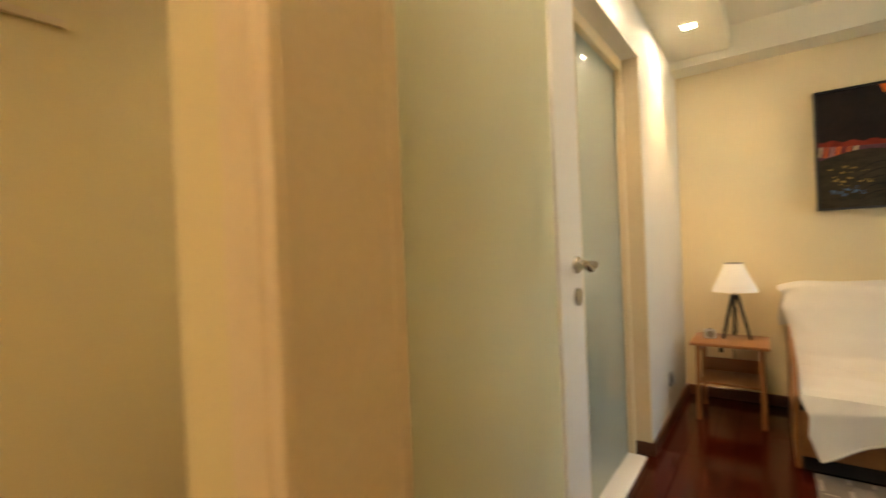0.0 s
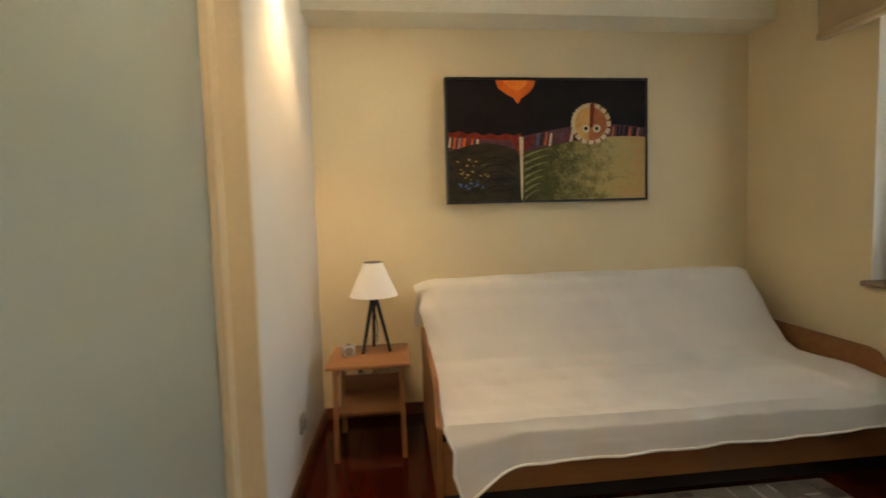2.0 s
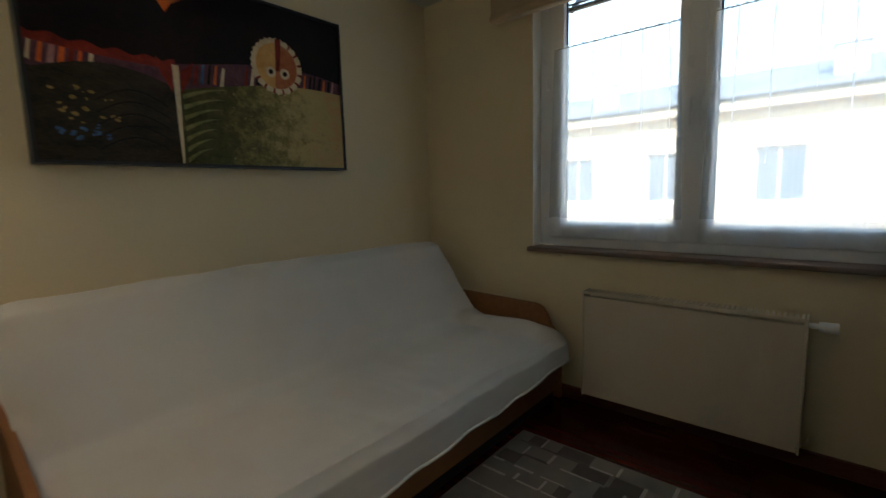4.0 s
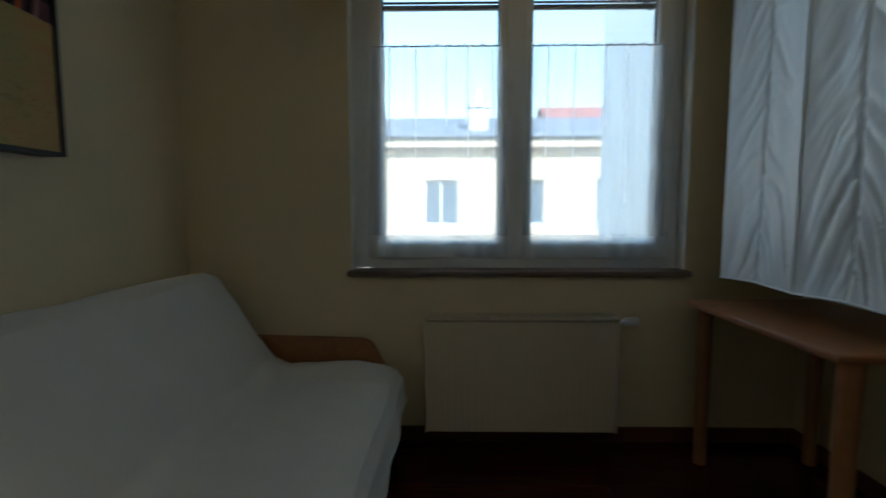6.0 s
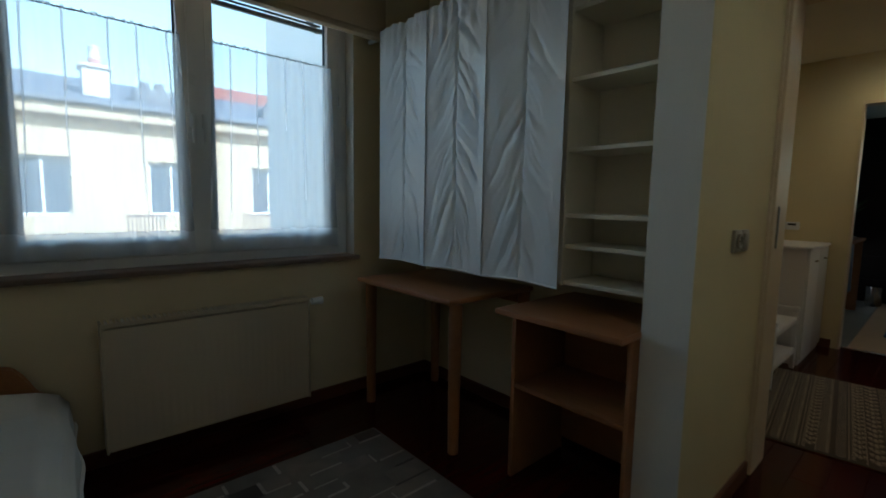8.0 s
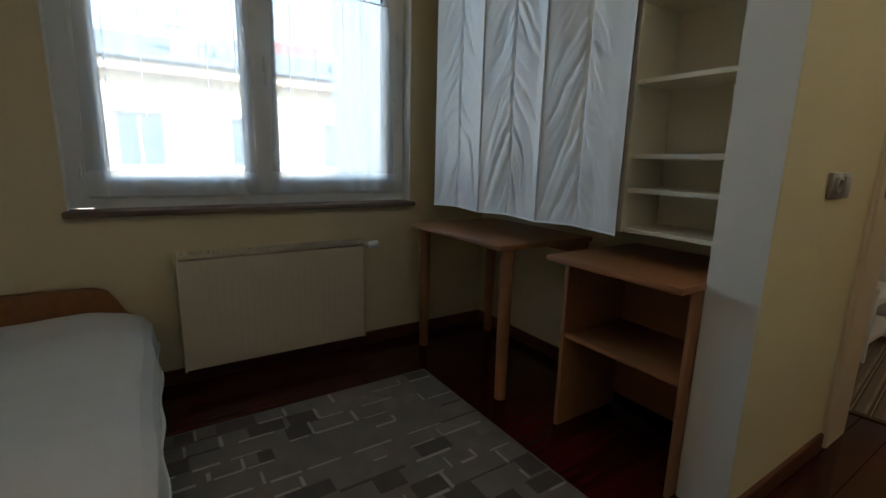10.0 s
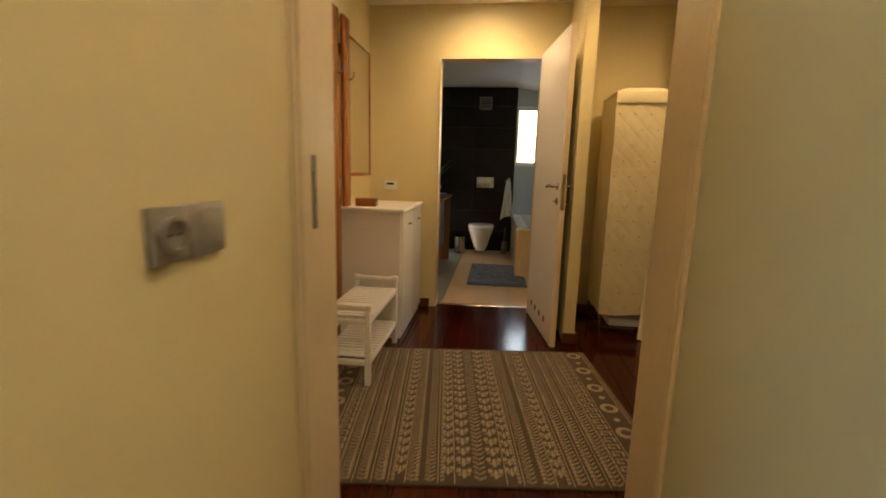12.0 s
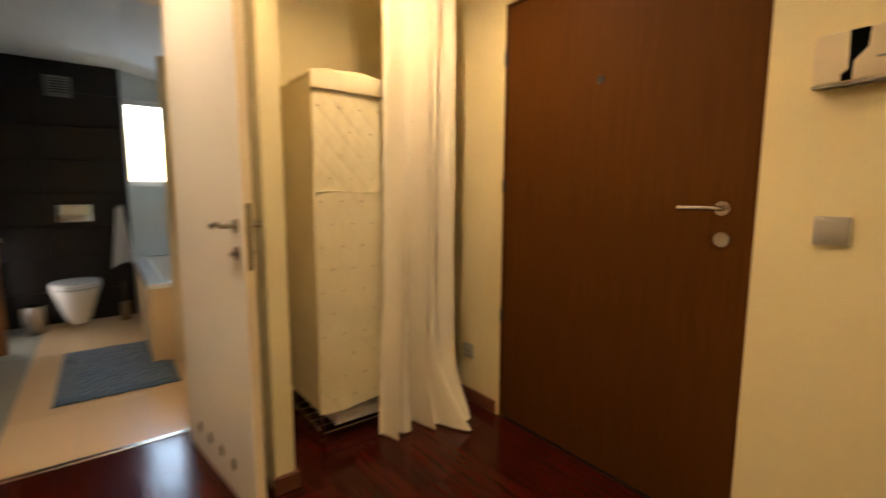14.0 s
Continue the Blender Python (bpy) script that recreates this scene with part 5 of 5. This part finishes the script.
part("plate", box((-0.125, 0, -0.08), (0.125, 0.012, 0.08), 0.006), M_CHROME, fp)
part("button", box((-0.10, 0.012, -0.05), (0.02, 0.016, 0.05), 0.003), M_CHROME, fp)
part("button", box((0.03, 0.012, -0.05), (0.10, 0.016, 0.05), 0.003), M_CHROME, fp)
ve = thing("vent_grille", "square grey ventilation grille", "vent", pose(0.71, BYB, 2.14))
bm = bmesh.new()
for a, b in (((-0.09, 0, -0.09), (0.09, 0.012, -0.07)), ((-0.09, 0, 0.07), (0.09, 0.012, 0.09)), ((-0.09, 0, -0.07), (-0.07, 0.012, 0.07)), ((0.07, 0, -0.07), (0.09, 0.012, 0.07))):
    cube(bm, a, b)
part("frame", bm, M_GREY, ve)
for k in range(6):
    part("slat", box((-0.07, 0.002, -0.065 + k * 0.023), (0.07, 0.010, -0.054 + k * 0.023)), M_GREY, ve)
# bin, brush, towel
bi = thing("waste_bin", "small steel pedal bin beside the toilet", "bin", pose(1.0, BYB + 0.28, 0))
bm = bmesh.new()
lathe(bm, [(0.075, 0.0), (0.08, 0.01), (0.08, 0.22)], 28)
part("body", bm, M_STEEL, bi)
bm = bmesh.new()
lathe(bm, [(0.081, 0.2205), (0.078, 0.24), (0.04, 0.258)], 28)
part("lid", bm, M_STEEL, bi)
part("pedal", box((-0.02, 0.07, 0.005), (0.02, 0.11, 0.015), 0.003), M_BLACK, bi)
br = thing("toilet_brush", "steel toilet brush in its holder", "toilet brush", pose(0.36, BYB + 0.2, 0))
bm = bmesh.new()
lathe(bm, [(0.04, 0), (0.045, 0.01), (0.045, 0.19)], 24)
part("holder", bm, M_STEEL, br)
bm = bmesh.new()
rod(bm, (0, 0, 0.19), (0, 0, 0.38), 0.006)
part("stick", bm, M_STEEL, br)
tw = thing("towel", "white towel hanging on a wall hook", "towel", pose(0.34, BYB, 1.06))
bm = sheet(bmesh.new(), lambda u, v: ((u - 0.5) * (0.06 + 0.13 * (1 - v)), 0.03 + 0.02 * math.sin(u * 15) * (1.2 - v), -0.56 * (1 - v) + 0.03 * math.sin(u * 4)), 30, 20, 0.01)
part("cloth", bm, M_THROW, tw)
bm = tube(bmesh.new(), [(0, 0, 0.0), (0, 0.05, 0.0), (0, 0.06, 0.02)], 0.008, 8)
part("hook", bm, M_STEEL, tw)
# tub
tu = thing("bathtub", "white bathtub with a beige tiled front", "bathtub", pose(0, 0, 0))
part("apron", box((0.20, BYB + 0.002, 0), (0.255, -1.25, 0.54), 0.003), M_BATHFLOOR, tu, "beige tiled front")
bm = bmesh.new()
for a, b in (((0.15, BYB + 0.002, 0.542), (0.262, -1.24, 0.575)), ((-0.618, BYB + 0.002, 0.542), (-0.55, -1.24, 0.575)), ((-0.55, BYB + 0.002, 0.542), (0.15, BYB + 0.10, 0.575)), ((-0.55, -1.33, 0.542), (0.15, -1.24, 0.575))):
    cube(bm, a, b)
part("rim", bm, M_CERAMIC, tu)
bm = bmesh.new()
sheet(bm, lambda u, v: (-0.55 + 0.70 * u, BYB + 0.10 + (-1.33 - BYB - 0.10) * v, 0.555 - 0.42 * min(1, 6 * min(u, 1 - u, v * 1.5, (1 - v) * 1.5)) ** 0.6), 24, 30)
part("basin", bm, M_CERAMIC, tu)
part("end_panel", box((-0.618, -1.29, 0), (0.20, -1.25, 0.54), 0.003), M_BATHFLOOR, tu)
sc = thing("shower_screen", "tall clear glass shower screen on the bathtub edge", "shower screen")
g_ = part("pane", box((-0.30, -1.262, 0.58), (0.10, -1.256, 2.05)), M_GLASS, sc)
part("profile", box((0.045, -1.245, 0.002), (0.115, -1.20, 2.10), 0.004), M_TRIM, sc, "beige upright profile")
# mat
ma = thing("bath_mat", "blue shaggy bath mat on cream tiles", "bath mat")
bm = sheet(bmesh.new(), lambda u, v: (0.14 + 0.63 * u, -1.87 + 1.04 * v, 0.024 + 0.008 * noise.noise((u * 30, v * 46, 0)) - 0.012 * (1 - min(1, 25 * min(u, 1 - u, v, 1 - v)))), 80, 110, 0.012)
part("mat_base", bm, M_BLUE, ma)
# washbasin unit and washing machine
ws = thing("washing_machine", "white front-loading washing machine in the bathroom", "washing machine", pose(1.24, -2.90, 0))
part("body", box((0, 0, 0.01), (0.55, 0.60, 0.85), 0.012, 3), M_LACQ, ws)
bm = bmesh.new()
rod(bm, (-0.012, 0.30, 0.42), (0.0, 0.30, 0.42), 0.15, 0.17, 32)
d_ = part("door", bm, M_GREY, ws, "round grey door")
bm = bmesh.new()
rod(bm, (-0.016, 0.30, 0.42), (-0.011, 0.30, 0.42), 0.10, 0.115, 32)
part("porthole", bm, M_BLACK, d_)
part("panel", box((-0.004, 0.02, 0.72), (0.0, 0.58, 0.83), 0.001), M_LACQ, ws)
bm = bmesh.new()
rod(bm, (-0.02, 0.45, 0.775), (-0.004, 0.45, 0.775), 0.025, 0.028, 20)
part("dial", bm, M_GREY, ws)
bs = thing("vanity_unit", "washbasin counter with a blue towel before it", "vanity", pose(1.08, -2.10, 0))
part("worktop", box((0, -0.05, 0.84), (0.60, 0.95, 0.87), 0.004), M_BEECH, bs)
part("side_panel", box((0.02, -0.04, 0), (0.58, -0.02, 0.84), 0.002), M_BEECH, bs)
part("side_panel", box((0.02, 0.92, 0), (0.58, 0.94, 0.84), 0.002), M_BEECH, bs)
bm = bmesh.new()
lathe(bm, [(0.12, 0.871), (0.19, 0.94), (0.21, 0.99), (0.20, 0.99), (0.17, 0.94), (0.08, 0.89)], 36, (0.30, 0.35))
part("basin", bm, M_CERAMIC, bs)
bt = thing("hand_towel", "blue hand towel over the washbasin counter edge", "towel", pose(1.115, -1.62, 0.30))
part("cloth", sheet(bmesh.new(), lambda u, v: (0.006 - 0.012 * math.sin(u * 14) * (1 - v), 0.30 * u, 0.575 * v), 30, 16, 0.006), M_BLUE, bt)

pt = thing("potted_plant", "green leafy plant in a white pot on the washbasin counter", "plant", pose(1.30, -2.05, 0.87))
bm = bmesh.new()
lathe(bm, [(0.045, 0), (0.06, 0.01), (0.075, 0.11), (0.070, 0.11), (0.062, 0.095)], 24)
part("pot", bm, M_CERAMIC, pt)
M_LEAF = material("dark_green_leaf", (0.05, 0.11, 0.035), 0.5, vary=0.3, scale=12, bump=0.1)
rl_ = random.Random(11)
for k in range(26):
    a, lean, ln = rl_.uniform(0, 6.283), rl_.uniform(0.15, 0.9), rl_.uniform(0.22, 0.42)
    bm = bmesh.new()

    def blade(u, v):
        r = lean * ln * v * (0.4 + 0.6 * v)
        w = 0.022 * math.sin(math.pi * min(1, v * 0.92 + 0.08)) * (u - 0.5) * 2
        return (r * math.cos(a) - w * math.sin(a), r * math.sin(a) + w * math.cos(a), 0.10 + ln * v - 0.25 * lean * ln * v * v - 0.008 * (1 - (2 * u - 1) ** 2))
    part("leaf", sheet(bm, blade, 2, 8), M_LEAF, pt)

# ---- outside ----
fb = thing("apartment_building", "sunlit white apartment building across the street with a grey roof", "building", pose(0, 0, 0))
FX = 17.0
GZ = -9.0
rows = [(-7.2, -5.5), (-3.3, -1.6), (0.65, 2.3)]
ys = [-16.6 + 3.1 * k for k in range(14)]


def wall_with_openings():
    bm = bmesh.new()
    z = GZ
    for z0, z1 in rows:
        cube(bm, (FX, -18, z), (FX + 0.3, 28, z0))
        y = -18
        for yc in ys:
            cube(bm, (FX, y, z0), (FX + 0.3, yc - 0.62, z1))
            y = yc + 0.62
        cube(bm, (FX, y, z0), (FX + 0.3, 28, z1))
        z = z1
    cube(bm, (FX, -18, z), (FX + 0.3, 28, 3.75))
    cube(bm, (FX + 0.3, -18, GZ), (FX + 9, 28, 3.4))
    return bm


part("wall", wall_with_openings(), M_FACADE, fb, smooth=0)
part("cornice", box((FX - 0.35, -18.3, 3.40), (FX + 0.3, 28.3, 3.72), 0.05), M_FACADE, fb)
part("gutter", box((FX - 0.5, -18.3, 3.73), (FX - 0.3, 28.3, 3.86), 0.04), M_ROOF, fb)
bm = bmesh.new()
rf = [bm.verts.new(p) for p in ((FX - 0.3, -18.3, 3.78), (FX - 0.3, 28.3, 3.78), (FX + 5, 28.3, 5.5), (FX + 5, -18.3, 5.5), (FX + 9.3, 28.3, 3.6), (FX + 9.3, -18.3, 3.6))]
bm.faces.new((rf[0], rf[1], rf[2], rf[3]))
bm.faces.new((rf[3], rf[2], rf[4], rf[5]))
roof = part("roof", bm, M_ROOF, fb, "grey sheet roof", 0)
for y in (3.32, 10.5, 16.0, -6.5):
    c_ = part("chimney", box((FX + 1.3, y, 3.9), (FX + 2.0, y + 0.72, 5.15), 0.03), M_CHIMNEY, roof, "white rendered chimney")
    part("chimney_cap", box((FX + 1.22, y - 0.08, 5.15), (FX + 2.08, y + 0.80, 5.26), 0.02), M_CHIMNEY, c_)
    for k, h in ((0.36, 0.62),):
        bm = bmesh.new()
        lathe(bm, [(0.17, 5.26), (0.13, 5.26 + h * 0.85), (0.16, 5.26 + h * 0.87), (0.16, 5.26 + h)], 12, (FX + 1.65, y + k))
        pot = part("chimney_pot", bm, M_CHIMNEY, c_, "pale chimney pot")
        bm = bmesh.new()
        lathe(bm, [(0.18, 5.262), (0.17, 5.262 + h * 0.35)], 12, (FX + 1.65, y + k))
        part("collar", bm, M_POT, pot, "red clay collar")
for y in (1.75, 7.2, -2.4):
    v_ = part("roof_vent", box((FX + 1.2, y, 4.1), (FX + 1.9, y + 1.0, 4.72), 0.03), M_ROOF, roof)
    for k in (0.1, 0.52):
        part("vent_hood", box((FX + 1.35, y + k, 4.72), (FX + 1.75, y + k + 0.25, 4.98), 0.03), M_ROOF, v_)
for z0, z1 in rows:
    for yc in ys:
        w_ = part("window", box((FX + 0.12, yc - 0.62, z0), (FX + 0.2, yc - 0.55, z1)), M_PVC, fb, smooth=0)
        part("frame", boxes(((FX + 0.12, yc + 0.55, z0), (FX + 0.2, yc + 0.62, z1)), ((FX + 0.12, yc - 0.55, z0), (FX + 0.2, yc + 0.55, z0 + 0.08)), ((FX + 0.12, yc - 0.55, z1 - 0.08), (FX + 0.2, yc + 0.55, z1)), ((FX + 0.12, yc - 0.04, z0 + 0.08), (FX + 0.2, yc + 0.04, z1 - 0.08))), M_PVC, w_, smooth=0)
        part("pane", box((FX + 0.15, yc - 0.55, z0 + 0.08), (FX + 0.16, yc + 0.55, z1 - 0.08)), M_PANE, w_, smooth=0)
for yc in (2.85, ys[5] + 0.75, ys[9] + 0.75, ys[2] + 0.75):
    b_ = part("balcony", box((FX - 0.9, yc - 0.5, -0.42), (FX, yc + 0.5, -0.27)), M_FACADE, fb, smooth=0)
    bm = bmesh.new()
    for k in range(10):
        rod(bm, (FX - 0.85, yc - 0.45 + k * 0.1, -0.27), (FX - 0.85, yc - 0.45 + k * 0.1, 0.62), 0.016, seg=6)
    cube(bm, (FX - 0.9, yc - 0.5, 0.62), (FX - 0.8, yc + 0.5, 0.68))
    cube(bm, (FX - 0.88, yc - 0.5, -0.2), (FX - 0.82, yc + 0.5, -0.15))
    part("railing", bm, M_RAILING, b_, "pale brown balcony railing")
rb = thing("house", "red-roofed house far behind the white building", "building")
part("wall", box((27, -16, GZ), (34, -1.5, 5.6)), M_FACADE, rb, smooth=0)
bm = bmesh.new()
rv = [bm.verts.new(p) for p in ((26.5, -16.5, 5.6), (26.5, -1, 5.6), (30.5, -1, 7.9), (30.5, -16.5, 7.9), (34.5, -1, 5.6), (34.5, -16.5, 5.6))]
bm.faces.new((rv[0], rv[1], rv[2], rv[3]))
bm.faces.new((rv[3], rv[2], rv[4], rv[5]))
part("roof", bm, M_REDROOF, rb, "red tiled roof", 0)
wg = thing("building_wing", "pale rendered wing of the same building beside the window", "building")
part("wall", box((3.18, 0.5, GZ), (5.1, 3.30, 4.5)), M_WING, wg, smooth=0)
structure("ground", box((-200, -300, GZ - 0.5), (400, 300, GZ)), material("street_asphalt", (0.06, 0.06, 0.06), 0.9, vary=0.2, scale=0.5, grain=20), "grey asphalt ground")

# ---- rugs ----
M_RUGBASE = material("brown_grey_rug_pile", (0.07, 0.052, 0.034), 0.95, vary=0.25, scale=30, grain=300, bump=0.8)
M_RUGPAT = material("cream_rug_pattern", (0.32, 0.255, 0.165), 0.95, vary=0.15, scale=30, grain=300, bump=0.8)
hr = thing("hall_rug", "brown hall rug with cream ethnic pattern bands", "rug", pose(0.575, 1.57, 0, 0, 0, 6.5))
RW, RL = 0.775, 0.655
part("rug_base", box((-RW, -RL, 0.0005), (RW, RL, 0.009), 0.003), M_RUGBASE, hr)


def motif(name, quads):
    bm = bmesh.new()
    for q in quads:
        bm.faces.new([bm.verts.new((x, y, 0.0102)) for x, y in q])
    tagged(part(name, bm, M_RUGPAT, hr, smooth=0), kind="stuff")


def rect(x0, y0, x1, y1):
    return [(x0, y0), (x1, y0), (x1, y1), (x0, y1)]


def band_bars(x0, x1, step, gap):
    return [rect(x0, y, x1, y + step - gap) for y in np.arange(-RL + 0.02, RL - 0.02, step)]


def band_zigzag(x0, x1, step, w):
    out = []
    xm = (x0 + x1) / 2
    for y in np.arange(-RL + 0.02, RL - step, step):
        out.append([(x0, y), (xm, y + step * 0.6), (xm, y + step * 0.6 + w), (x0, y + w)])
        out.append([(xm, y + step * 0.6), (x1, y), (x1, y + w), (xm, y + step * 0.6 + w)])
    return out


def band_cross(x0, x1, step):
    out = []
    w = x1 - x0
    for y in np.arange(-RL + 0.02, RL - step, step):
        out += [rect(x0, y, x0 + w * 0.3, y + step * 0.35), rect(x1 - w * 0.3, y, x1, y + step * 0.35), rect(x0 + w * 0.38, y + step * 0.1, x1 - w * 0.38, y + step * 0.8), rect(x0 + w * 0.1, y + step * 0.45, x1 - w * 0.1, y + step * 0.58)]
    return out


def band_key(x0, x1, step):
    out = []
    w = x1 - x0
    for y in np.arange(-RL + 0.02, RL - step, step):
        out += [rect(x0, y, x1, y + step * 0.16), rect(x0, y + step * 0.16, x0 + w * 0.2, y + step * 0.7), rect(x0 + w * 0.4, y + step * 0.5, x1, y + step * 0.68), rect(x1 - w * 0.2, y + step * 0.3, x1, y + step * 0.5)]
    return out


def band_rings(xc, r, step):
    out = []
    n = 16
    for i, y in enumerate(np.arange(-RL + 0.07, RL - 0.03, step / 2)):
        q = r if i % 2 == 0 else r * 0.36
        for k in range(n):
            a, b = 6.2832 * k / n, 6.2832 * (k + 1) / n
            h = 0.5 if i % 2 == 0 else 0.05
            out.append([(xc + q * math.cos(a), y + q * math.sin(a)), (xc + q * math.cos(b), y + q * math.sin(b)), (xc + q * h * math.cos(b), y + q * h * math.sin(b)), (xc + q * h * math.cos(a), y + q * h * math.sin(a))])
    return out


for s_ in (-1, 1):
    motif("ring_border", band_rings(s_ * 0.69, 0.045, 0.215))
    motif("key_border", band_key(s_ * 0.595 - 0.026, s_ * 0.595 + 0.026, 0.05))
    motif("edge_border", band_zigzag(s_ * 0.757 - 0.009, s_ * 0.757 + 0.009, 0.022, 0.007))
    for x in (0.553, 0.56, 0.632, 0.742, 0.49, 0.355, 0.29, 0.165, 0.10, 0.42):
        motif("line_band", [rect(s_ * x - 0.002, -RL + 0.01, s_ * x + 0.002, RL - 0.01)])
    for x in (0.525, 0.457, 0.39, 0.195, 0.265):
        motif("zigzag_band", band_zigzag(s_ * x - 0.020, s_ * x + 0.020, 0.024, 0.008))
    for x in (0.508, 0.44, 0.375, 0.338, 0.245, 0.148):
        motif("dash_band", band_bars(s_ * x - 0.007, s_ * x + 0.007, 0.022, 0.010))
    motif("cross_band", band_cross(s_ * 0.315 - 0.022, s_ * 0.315 + 0.022, 0.062))
    motif("cross_band", band_cross(s_ * 0.125 - 0.022, s_ * 0.125 + 0.022, 0.062))
    motif("cross_band", band_cross(s_ * 0.062 - 0.030, s_ * 0.062 + 0.030, 0.07))
motif("zigzag_band", band_zigzag(-0.024, 0.024, 0.03, 0.009))

M_RUGGREY = material("taupe_rug_pile", (0.175, 0.145, 0.110), 0.95, vary=0.3, scale=9, grain=260, bump=0.8)
M_RUGLIGHT = material("pale_rug_pile", (0.38, 0.325, 0.255), 0.95, vary=0.25, scale=14, grain=260, bump=0.8)
M_RUGDARK = material("dark_rug_pile", (0.085, 0.069, 0.053), 0.95, vary=0.25, scale=14, grain=260, bump=0.8)
rg = thing("room_rug", "grey rug with pale broken brick pattern", "rug")
GX0, GX1, GY0, GY1 = 0.68, 2.36, 3.79, 5.03
part("rug_base", box((GX0, GY0, 0.0005), (GX1, GY1, 0.011), 0.004), M_RUGGREY, rg)
rnd = random.Random(5)


def brick_weave():
    """A worn brick pattern: staggered rows, broken pale outlines, some darker bricks."""
    pale, dark, tone = bmesh.new(), bmesh.new(), bmesh.new()
    n = 0

    def bar(bm, x0, y0, x1, y1, lift):
        x0, x1, y0, y1 = max(GX0 + 0.012, x0), min(GX1 - 0.012, x1), max(GY0 + 0.012, y0), min(GY1 - 0.012, y1)
        if x1 - x0 > 0.003 and y1 - y0 > 0.003:
            z = 0.0112 + lift
            bm.faces.new([bm.verts.new(p) for p in ((x0, y0, z), (x1, y0, z), (x1, y1, z), (x0, y1, z))])
    x = GX0 + 0.02
    while x < GX1 - 0.05:
        h = rnd.uniform(0.075, 0.12)
        y = GY0 + rnd.uniform(-0.1, 0.03)
        while y < GY1 - 0.03:
            l = rnd.uniform(0.10, 0.26)
            n += 1
            e = n * 0.0000015
            pick = rnd.random()
            if pick < 0.16:
                bar(dark, x + 0.008, y + 0.008, x + h - 0.006, y + l * rnd.uniform(0.5, 1), e)
            elif pick < 0.34:
                bar(tone, x + 0.008, y + 0.008, x + h - 0.006, y + l - 0.008, e)
            w = rnd.uniform(0.007, 0.015)
            if rnd.random() < 0.55:
                a = rnd.uniform(0, 0.3) * l
                bar(pale, x - w / 2, y + a, x + w / 2, y + l * rnd.uniform(0.6, 1.05), 0.0006 + e)
            elif rnd.random() < 0.3:
                bar(dark, x - w / 2, y, x + w / 2, y + l, 0.0003 + e)
            if rnd.random() < 0.42:
                bar(pale, x, y - w / 2, x + h * rnd.uniform(0.5, 1.0), y + w / 2, 0.0009 + e)
            y += l
        x += h
    for bm, mat in ((tone, M_RUGTONE), (dark, M_RUGDARK), (pale, M_RUGLIGHT)):
        tagged(part("woven_pattern", bm, mat, rg, smooth=0), kind="stuff")


M_RUGTONE = material("mid_rug_pile", (0.21, 0.172, 0.13), 0.95, vary=0.3, scale=12, grain=260, bump=0.8)
brick_weave()

# ---- floors, pieces last ----
# slab runs on unseen behind the entrance door to stop light leaking below it
floor = structure("floor", box((HX0 - 0.3, -0.13, -0.08), (3.0, 6.15, -0.012)), M_JOINT, "dark red parquet floor")
rnd = random.Random(3)
PWID, PLEN = 0.118, 1.18
bm = box((0, 0, -0.0115), (PWID - 0.0016, PLEN - 0.0016, 0.0), 0.0012, 1)
plank_mesh = mesh("plank", bm, M_FLOOR, 0)
lengths = {}


def plank(x, y0, y1):
    key = round(y1 - y0, 2)
    if key not in lengths:
        lengths[key] = plank_mesh if abs(key - PLEN) < 0.005 else mesh("plank", box((0, 0, -0.0115), (PWID - 0.0016, key - 0.0016, 0.0), 0.0012, 1), M_FLOOR, 0)
    o = new("plank", lengths[key])
    o.parent = floor
    o.location = (x, y0, 0)


x = HX0
while x < 2.85:
    y = 0.0 - rnd.choice((0.2, 0.45, 0.7, 0.95))
    end = RY1 if x > -0.25 else 5.3
    if x > HX1:
        y, start = NY - 0.12, NY - 0.12
    else:
        start = -0.10
    while y < end:
        a, b = max(y, start), min(y + PLEN, end)
        if b - a > 0.05:
            plank(x, a, b)
        y += PLEN
    x += PWID

bfloor = structure("floor_bathroom", box((-0.62, BYB, -0.08), (2.0, -0.13, -0.014)), M_BATHGREY, "cream and grey tiled bathroom floor")
tile_a = mesh("tile", box((0, 0, -0.013), (0.297, 0.597, -0.002), 0.0015, 1), M_BATHFLOOR, 0)
tile_b = mesh("tile", box((0, 0, -0.013), (0.297, 0.597, -0.002), 0.0015, 1), M_BATHGREY, 0)
for i in range(3):
    for j in range(5):
        if -0.13 - 0.6 * (j + 1) < BYB - 0.25:
            continue
        o = new("tile", tile_a)
        o.parent, o.location = bfloor, (0.05 + 0.3 * i, -0.13 - 0.6 * (j + 1), 0)
for i in range(3):
    for j in range(5):
        if -0.13 - 0.6 * (j + 1) < BYB - 0.25:
            continue
        o = new("tile", tile_b)
        o.parent, o.location = bfloor, (0.95 + 0.3 * i, -0.13 - 0.6 * (j + 1), 0)
structure("threshold", box((0.19, -0.13, -0.012), (0.985, -0.095, 0.004), 0.003, 1), M_STEEL, "narrow steel threshold strip")
back = bpy.data.objects["wall_bathroom_back"]
wt = mesh("tile", box((0, -0.012, 0), (0.597, 0, 0.297), 0.0015, 1), M_BATHDARK, 0)
for i in range(3):
    for j in range(8):
        o = new("tile", wt)
        o.parent, o.location = back, (0.261 + 0.6 * i, BYB, 0.3 * j)
